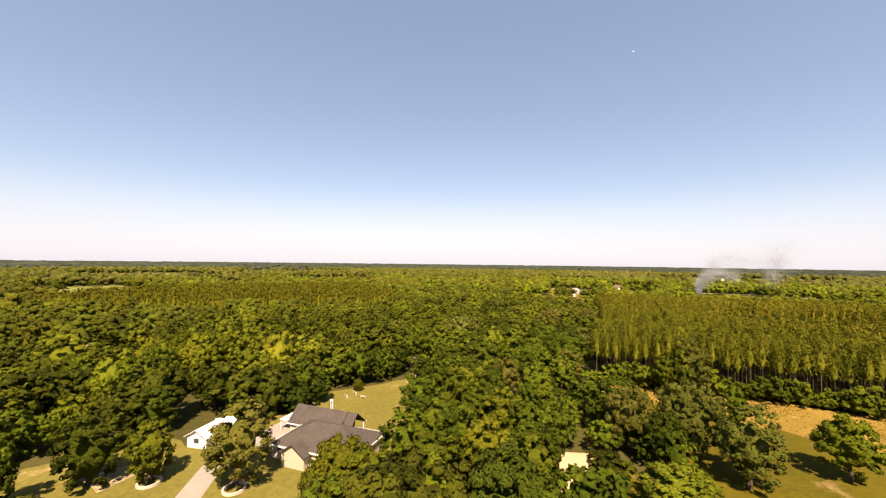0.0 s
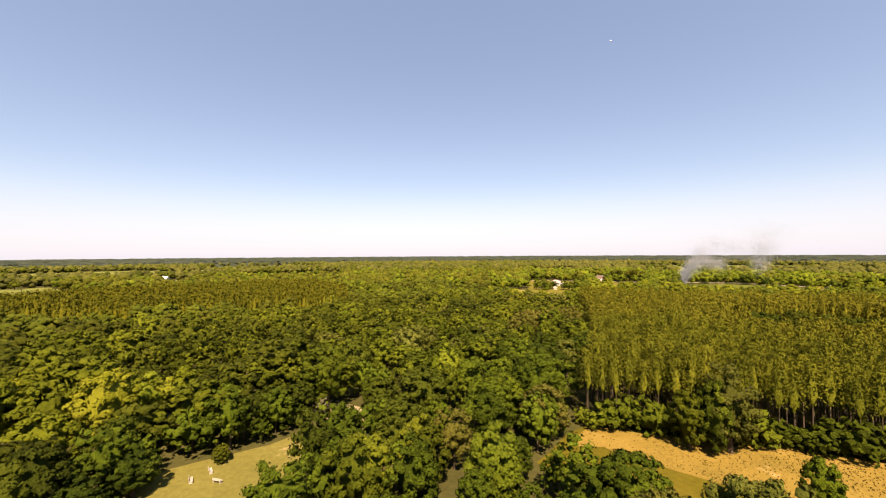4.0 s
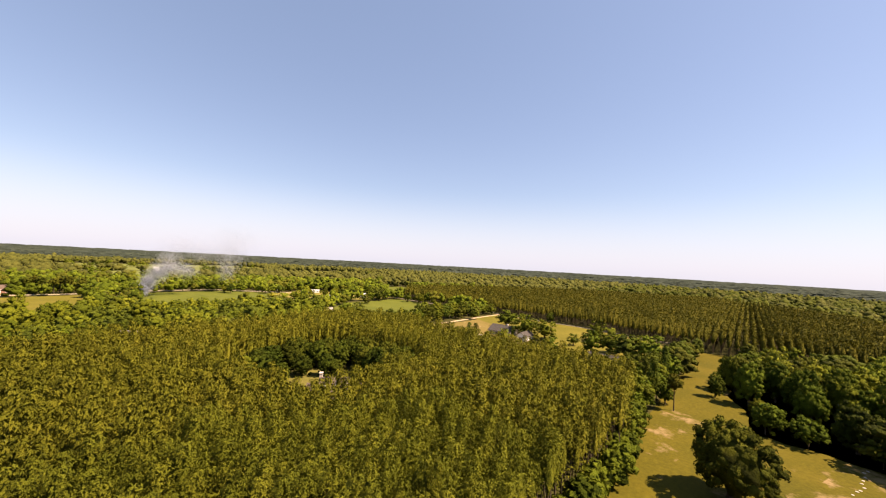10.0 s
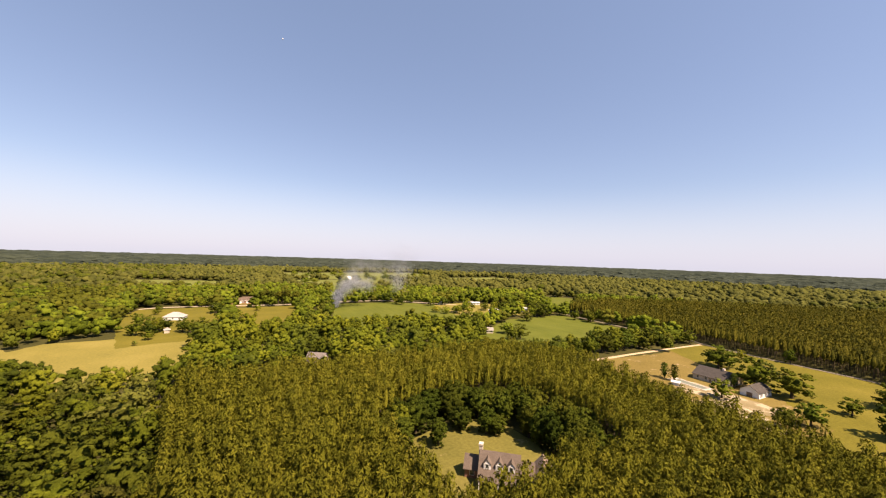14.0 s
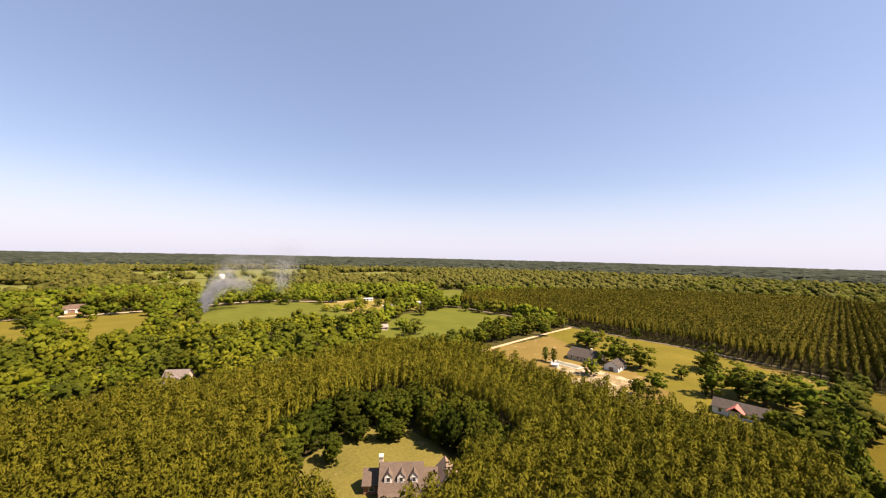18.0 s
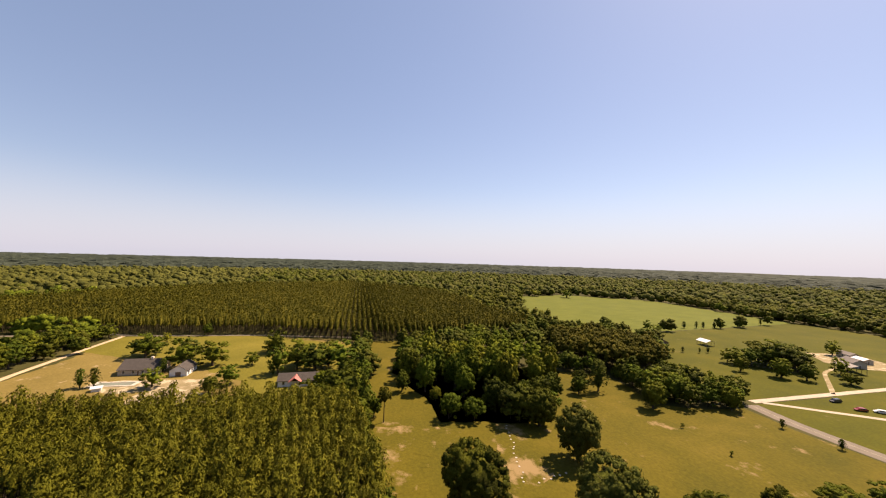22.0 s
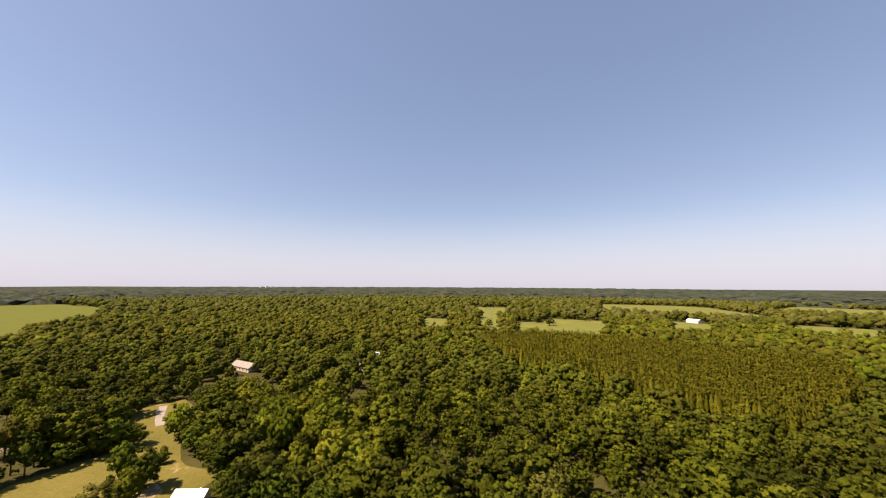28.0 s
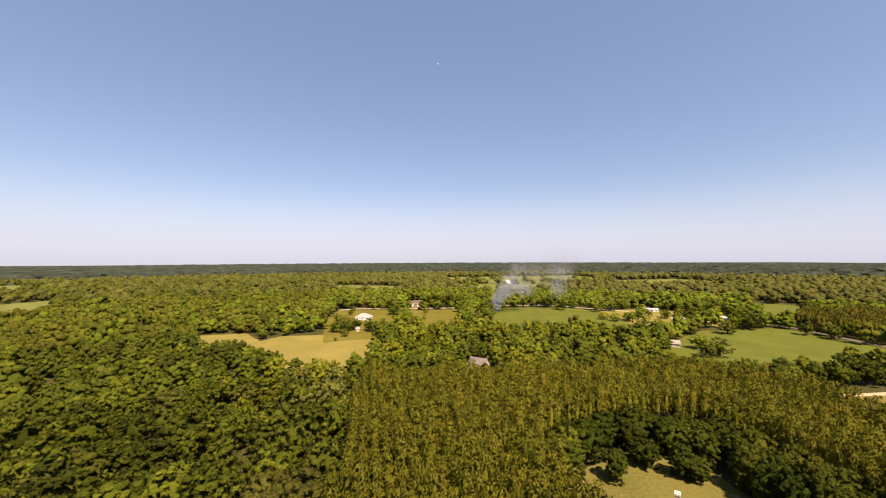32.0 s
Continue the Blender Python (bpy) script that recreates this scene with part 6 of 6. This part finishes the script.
# ---- the small farm ----
gh = building("hoop_greenhouse", "double hoop greenhouse covered in white plastic film", 103.5, -98.8, -2, "greenhouse")
for cx in (-3.3, 3.3):
    bm = bmesh.new()
    n, rings = 14, []
    for yy in (-9.0, 9.0):
        rings.append([bm.verts.new((cx + 3.25 * math.cos(math.pi * i / n), yy, 1.1 + 2.6 * math.sin(math.pi * i / n))) for i in range(n + 1)])
    for i in range(n):
        bm.faces.new((rings[0][i], rings[0][i + 1], rings[1][i + 1], rings[1][i]))
    cover = part("cover", bm, M_FILM, gh, "white plastic film roof")
    # end and side walls get a dark colour in place of shade
    for yy in (-9.0, 9.0):
        bm = bmesh.new()
        arc = [bm.verts.new((cx + 3.25 * math.cos(math.pi * i / n), yy, 1.1 + 2.6 * math.sin(math.pi * i / n))) for i in range(n + 1)]
        bm.faces.new(arc + [bm.verts.new((cx - 3.25, yy, 0)), bm.verts.new((cx + 3.25, yy, 0))])
        part("end_wall", bm, M_FILM_SHADED, gh, "end wall with its shadow put into the colour")
    for xx in (cx - 3.25, cx + 3.25):
        boxed("side_wall", (xx - 0.03, -8.95, 0, xx + 0.03, 8.95, 1.1), M_FILM_SHADED, gh, "side wall with its shadow put into the colour")
    for k in range(7):
        bm = bmesh.new()
        yy, inner, outer = -8.7 + 2.9 * k, [], []
        for i in range(n + 1):
            c, s = math.cos(math.pi * i / n), math.sin(math.pi * i / n)
            inner.append((bm.verts.new((cx + 3.26 * c, yy - 0.06, 1.1 + 2.61 * s)), bm.verts.new((cx + 3.26 * c, yy + 0.06, 1.1 + 2.61 * s))))
            outer.append((bm.verts.new((cx + 3.33 * c, yy - 0.06, 1.1 + 2.69 * s)), bm.verts.new((cx + 3.33 * c, yy + 0.06, 1.1 + 2.69 * s))))
        for i in range(n):
            bm.faces.new((outer[i][0], outer[i + 1][0], outer[i + 1][1], outer[i][1]))
            bm.faces.new((inner[i][0], outer[i][0], outer[i + 1][0], inner[i + 1][0]))
            bm.faces.new((outer[i][1], inner[i][1], inner[i + 1][1], outer[i + 1][1]))
        part("hoop", bm, M_METAL, gh)


def crop_row(name, label, x0, x1, y, wide, high, mat, group):
    """A low leafy row on turned soil."""
    root = new(name)
    root.location = ((x0 + x1) / 2, y, 0)
    tagged(root, label, "crop row", group)
    half = (x1 - x0) / 2
    boxed("soil", (-half, -wide * 0.7, 0, half, wide * 0.7, 0.12), M_SOIL, root)
    n = int((x1 - x0) * 16)
    c = np.stack([rng.uniform(-half, half, n), rng.normal(scale=wide * 0.3, size=n), rng.uniform(0.15, high, n)], 1)
    nrm = rng.normal(size=(n, 3)) + (0, 0, 0.8)
    nrm /= np.linalg.norm(nrm, axis=1, keepdims=True)
    v, f = leaf_quads(c, nrm, 0.45, rng)
    ob = new("leaves", mesh_of("leaves", v, f, mat))
    ob.parent = root
    return root


for k in range(8):
    crop_row("crop_row", "dark green crop row on brown soil", 99.5, 121.5 - k * 0.4, -78 + 2.9 * k, 1.3, 1.1, M_DARK if k < 7 else M_YELLOW, "crop rows by the greenhouse")
for k in range(17):
    crop_row("vine_row", "dark trellised row in the farm garden", 97 + k * 0.35, (148 if k < 13 else 128) - abs(k - 3) * 1.5 + (k % 3), -163 + 3.4 * k, 1.2, 1.7, M_DARK, "trellised rows in the garden")
for x, y, turn, long in ((128, -181, 25, 8), (121, -184, 22, 6), (112, -185, 4, 5), (141, -176, 20, 5)):
    b = building("row_cover", "low white fabric tunnel over a garden bed", x, y, turn, "row cover", "white covers in the garden")
    bm, rings = bmesh.new(), []
    for i in range(7):
        u = -long / 2 + long * i / 6
        sag = 0.06 * (i % 2)
        rings.append([bm.verts.new((u, 0.7 * math.cos(math.pi * j / 8), max(0.0, (0.75 - sag) * math.sin(math.pi * j / 8)))) for j in range(9)])
    for a, c in zip(rings, rings[1:]):
        for j in range(8):
            bm.faces.new((a[j], a[j + 1], c[j + 1], c[j]))
    bm.faces.new(rings[0])
    bm.faces.new(rings[-1][::-1])
    part("fabric", bm, M_FILM, b)
    for u in (-long / 2 + 0.1, 0, long / 2 - 0.1):
        boxed("weight", (u - 0.2, 0.68, 0, u + 0.2, 0.92, 0.14), M_CONCRETE, b)
b = building("water_tank", "white plastic tank in a frame beside the garden", 96.6, -180.7, 12, "tank")
boxed("tank", (-1.1, -0.7, 0.25, 1.1, 0.7, 1.5), M_WHITE, b)
for u in (-1.15, 1.05):
    for w in (-0.75, 0.65):
        boxed("post", (u, w, 0, u + 0.1, w + 0.1, 1.6), M_METAL, b)
boxed("base", (-1.2, -0.8, 0.1, 1.2, 0.8, 0.25), M_WOOD, b)
simple_house("potting_shed", "small white shed under trees", 138.2, -96.5, 8, 4.3, 3.5, 2.3, 3.3, M_WHITE, M_METAL, category="shed")
simple_house("potting_shed", "small white shed under trees", 127.4, -97.5, -12, 4.3, 3.1, 2.3, 3.2, M_WHITE, M_METAL, category="shed")
simple_house("potting_shed", "white shed beside the greenhouse", 117.3, -105.0, -2, 6.1, 4.3, 2.6, 4.0, M_WHITE, M_PALEROOF, category="shed")
h = simple_house("farm_house", "two-storey white farmhouse with a pale metal roof", 53.1, -117.2, 3, 9.6, 7.8, 5.6, 8.2, M_WHITE, M_METAL)
windows(h, "+y", 4.5, (-3.5, 0, 3.5), 3.6, 1.1, 1.3)
block(h, -6.5, 4.55, 5.5, 7.0, 2.4, 2.9, "x", M_WHITE, M_METAL)
h = building("farm_garage", "white gabled garage with an open front", 37.9, -113.0, 2, "garage")
block(h, -4.8, -8.0, 4.8, 7.0, 3.2, 6.0, "y", M_WHITE, M_METAL)
opening(h, "door", "+y", -2.2, 0.05, 3.2, 2.4, 7.0, M_TRIM, M_GLASS)
opening(h, "door", "+y", 2.2, 0.05, 3.2, 2.4, 7.0, M_TRIM, M_WHITE)
simple_house("tool_shed", "small white shed on the grass", 38.0, -95.7, 9, 3.9, 2.6, 2.0, 2.7, M_WHITE, M_METAL, category="shed", win=False)


def open_shed(name, label, x, y, turn, lx, ly, high, ridge, roof):
    b = building(name, label, x, y, turn, "shed")
    bm = bmesh.new()
    gable_roof(bm, -lx / 2, -ly / 2, lx / 2, ly / 2, high, ridge, "x", 0.5, 0.12)
    part("roof", bm, roof, b)
    for i in range(4):
        for s in (-1, 1):
            u = -lx / 2 + 0.2 + i * (lx - 0.4) / 3
            boxed("post", (u - 0.1, s * (ly / 2 - 0.15) - 0.1, 0, u + 0.1, s * (ly / 2 - 0.15) + 0.1, high), M_WOOD, b)
    return b


open_shed("hay_shelter", "open shelter with a white metal roof on posts", 274.0, -144.2, -12, 9.6, 7.0, 3.2, 4.6, M_METAL)
simple_house("low_barn", "long low barn with a dark brown roof", 288.9, -112.3, -28, 21.8, 7.0, 2.6, 4.2, M_WOOD, M_BROWNROOF, category="barn")
open_shed("machine_shelter", "wide open shelter with a pale roof", 198.8, -164.9, -37, 13.1, 8.7, 3.4, 5.0, M_PALEROOF)
simple_house("white_barn", "tan barn at the end of the gravel track", 206.5, -184.9, -37, 12.2, 7.0, 3.2, 5.2, M_TAN, M_GREYROOF, category="barn")
simple_house("metal_shed", "low shed with a pale metal roof in the barn yard", 210.0, -203.0, -30, 9.0, 5.5, 2.6, 3.6, M_TAN, M_METAL, category="shed")
simple_house("metal_shed", "grey-roofed shed in the barn yard", 222.0, -213.0, -30, 12.0, 6.0, 2.8, 4.2, M_TAN, M_GREYROOF, category="shed")
simple_house("far_farm_house", "white house by the far wood", 118.3, -324.1, 2, 10.4, 7.0, 3.4, 6.0, M_WHITE, M_METAL)
simple_house("far_farm_shed", "small white shed far down the garden", 71.1, -261.7, -0, 7.0, 4.3, 2.6, 3.8, M_WHITE, M_METAL, category="shed", win=False)
simple_house("far_farm_shed", "small reddish-roofed shed far down the garden", 101.1, -229.5, 21, 7.8, 5.2, 2.6, 4.2, M_WHITE, M_REDROOF, category="shed", win=False)


def car(name, label, x, y, turn, paint, high=1.5, long=4.6):
    b = building(name, label, x, y, turn, "car", "cars at the farm")
    bm = bmesh.new()
    prof = [(-long / 2, 0.35), (long / 2, 0.35), (long / 2, 0.75), (long / 2 - 0.9, 0.92), (long * 0.18, high), (-long * 0.3, high), (-long / 2 + 0.1, 0.95), (-long / 2, 0.7)]
    sides = [[bm.verts.new((px, s * 0.88, pz)) for px, pz in prof] for s in (-1, 1)]
    bm.faces.new(sides[0])
    bm.faces.new(sides[1][::-1])
    for i in range(8):
        bm.faces.new((sides[0][i], sides[0][(i + 1) % 8], sides[1][(i + 1) % 8], sides[1][i]))
    bmesh.ops.bevel(bm, geom=bm.edges[:], offset=0.06, segments=2, affect="EDGES")
    part("body", bm, paint, b)
    for s in (-1, 1):
        boxed("side_window", (-long * 0.26, s * 0.885 - 0.01, 0.98, long * 0.14, s * 0.885 + 0.01, high - 0.12), M_GLASS, b)
        for u in (-long * 0.31, long * 0.31):
            bm = bmesh.new()
            bmesh.ops.create_cone(bm, cap_ends=True, segments=16, radius1=0.34, radius2=0.34, depth=0.22, matrix=Matrix.Translation((u, s * 0.8, 0.34)) @ Matrix.Rotation(radians(90), 4, "X"))
            part("wheel", bm, M_TYRE, b)
    return b


car("parked_car", "red car parked on the gravel track", 157.9, -82.9, 58, M_CARRED)
car("parked_car", "white car parked on the gravel track", 154.0, -88.6, 38, M_CARWHITE)
car("parked_truck", "dark pickup parked beside the garden", 167.7, -85.6, 78, M_CARDARK, 1.7, 5.2)
car("pickup_truck", "dark pickup truck on the grey country road", 31.6, -22.4, -6, M_CARDARK, 1.7, 5.2)
car("parked_car", "white car in front of the garage", 43.7, -99.6, 74, M_CARWHITE)

# ---- stepping stones across the meadow ----
rs = random.Random(5)
for (x0, y0), (x1, y1), n in (((183, 78), (150, 90), 15), ((151, 76), (149, 86), 6), ((89, 20), (84, 47), 12)):
    for k in range(n):
        u = k / (n - 1)
        bm = bmesh.new()
        m = 7
        top = [(math.cos(6.283 * i / m) * rs.uniform(0.26, 0.45), math.sin(6.283 * i / m) * rs.uniform(0.26, 0.45)) for i in range(m)]
        lo, hi = [bm.verts.new((px, py, 0)) for px, py in top], [bm.verts.new((px * 0.9, py * 0.9, 0.12)) for px, py in top]
        bm.faces.new(hi)
        for i in range(m):
            bm.faces.new((lo[i], lo[(i + 1) % m], hi[(i + 1) % m], hi[i]))
        me = bpy.data.meshes.new("stepping_stone")
        bm.to_mesh(me)
        bm.free()
        me.materials.append(M_CONCRETE)
        ob = tagged(new("stepping_stone", me), "flat pale stone lying in the grass", "stone", "stepping stones")
        ob.location = (x0 + (x1 - x0) * u + rs.uniform(-0.6, 0.6), y0 + (y1 - y0) * u + rs.uniform(-0.6, 0.6), 0.03)

# ---- tufts of grass ----
def tufts(name, poly, n, size, material, label):
    """Loose upright tufts scattered over a piece of ground, thicker in drifts."""
    xs, ys = [p[0] for p in poly], [p[1] for p in poly]
    x, y = rng.uniform(min(xs), max(xs), n), rng.uniform(min(ys), max(ys), n)
    drift = np.array([noise.noise((a * 0.07, b * 0.07, 5.0)) for a, b in zip(x, y)])
    keep = inside(poly, x, y) & (drift + rng.uniform(-0.35, 0.35, n) > 0.0)
    c = np.stack([x[keep], y[keep], np.full(keep.sum(), 0.05 + size * 0.4)], 1)
    nrm = rng.normal(size=c.shape) * (1, 1, 0.35)
    nrm /= np.linalg.norm(nrm, axis=1, keepdims=True)
    v, f = leaf_quads(c, nrm, size, rng)
    tagged(new(name, mesh_of(name, v, f, material)), label, "grass", kind="stuff")


tufts("dry_grass_tufts", PATCHES[0][1], 9000, 0.26, M_TUFT, "orange withered grass standing along the pines")
b = building("yard_pole", "thin white pole in the yard of the grey-roofed house", 294.8, 202.8, -4, "pole")
bm = bmesh.new()
bmesh.ops.create_cone(bm, cap_ends=True, segments=10, radius1=0.12, radius2=0.07, depth=7.5, matrix=Matrix.Translation((0, 0, 3.75)))
part("pole", bm, M_METAL, b)
boxed("foot", (-0.3, -0.3, 0, 0.3, 0.3, 0.15), M_CONCRETE, b)

# ---- smoke, far towers, moon ----
C = []
for cx, cy, cz, sx, sz, n in ((168, 556, 2.8, 2.4, 3.7, 2600), (170, 555, 8.4, 3.6, 4.7, 4200), (174, 556, 15.8, 4.9, 5.6, 4800), (181, 556, 24.2, 6.5, 6.5, 5200), (192, 558, 28.8, 8.8, 5.6, 4600), (207, 561, 26.0, 8.5, 6.2, 3400), (190, 559, 38.0, 9, 7.5, 2700), (202, 563, 50.0, 15, 9.0, 2000), (225, 566, 44.0, 18, 10.0, 2900), (253, 572, 27.9, 8.5, 10.2, 3600), (258, 574, 44.0, 13, 11.0, 4200), (262, 576, 62.0, 22, 12.0, 2600)):
    n = int(n * 2.1)
    C.append(rng.normal(size=(n, 3)) * (sx * 0.62, sx * 0.5, sz * 0.62) + (cx, cy, cz))
C = np.concatenate(C)
C = C[C[:, 2] > 0.5]
N = rng.normal(size=C.shape)
N /= np.linalg.norm(N, axis=1, keepdims=True)
v, f = leaf_quads(C, N, 0.3, rng)
tagged(new("smoke_plume", mesh_of("smoke_plume", v, f, M_SMOKE)), "thin blue-grey smoke drifting from a ground fire", "smoke", kind="stuff")
for k, (w0, hh) in enumerate(((22, 20), (16, 23), (24, 18))):
    b = building("far_tower", "pale building tiny on the horizon", -3697 + 28 * k, -2111 - 40 * k, 60, "building", "buildings on the horizon")
    boxed("wall", (-w0 / 2, -10, 0, w0 / 2, 10, hh), M_WHITE, b)
    boxed("roof", (-w0 / 2 - 0.5, -10.5, hh, w0 / 2 + 0.5, 10.5, hh + 1.2), M_PALEROOF, b)
bm = bmesh.new()
bmesh.ops.create_icosphere(bm, subdivisions=3, radius=8)
me = bpy.data.meshes.new("moon_backdrop")
bm.to_mesh(me)
bm.free()
me.materials.append(M_FILM)
ob = tagged(new("moon_backdrop", me), "pale daytime moon in the clear sky", "moon", kind="structure")
ob.location = (534, 4174, 2224)
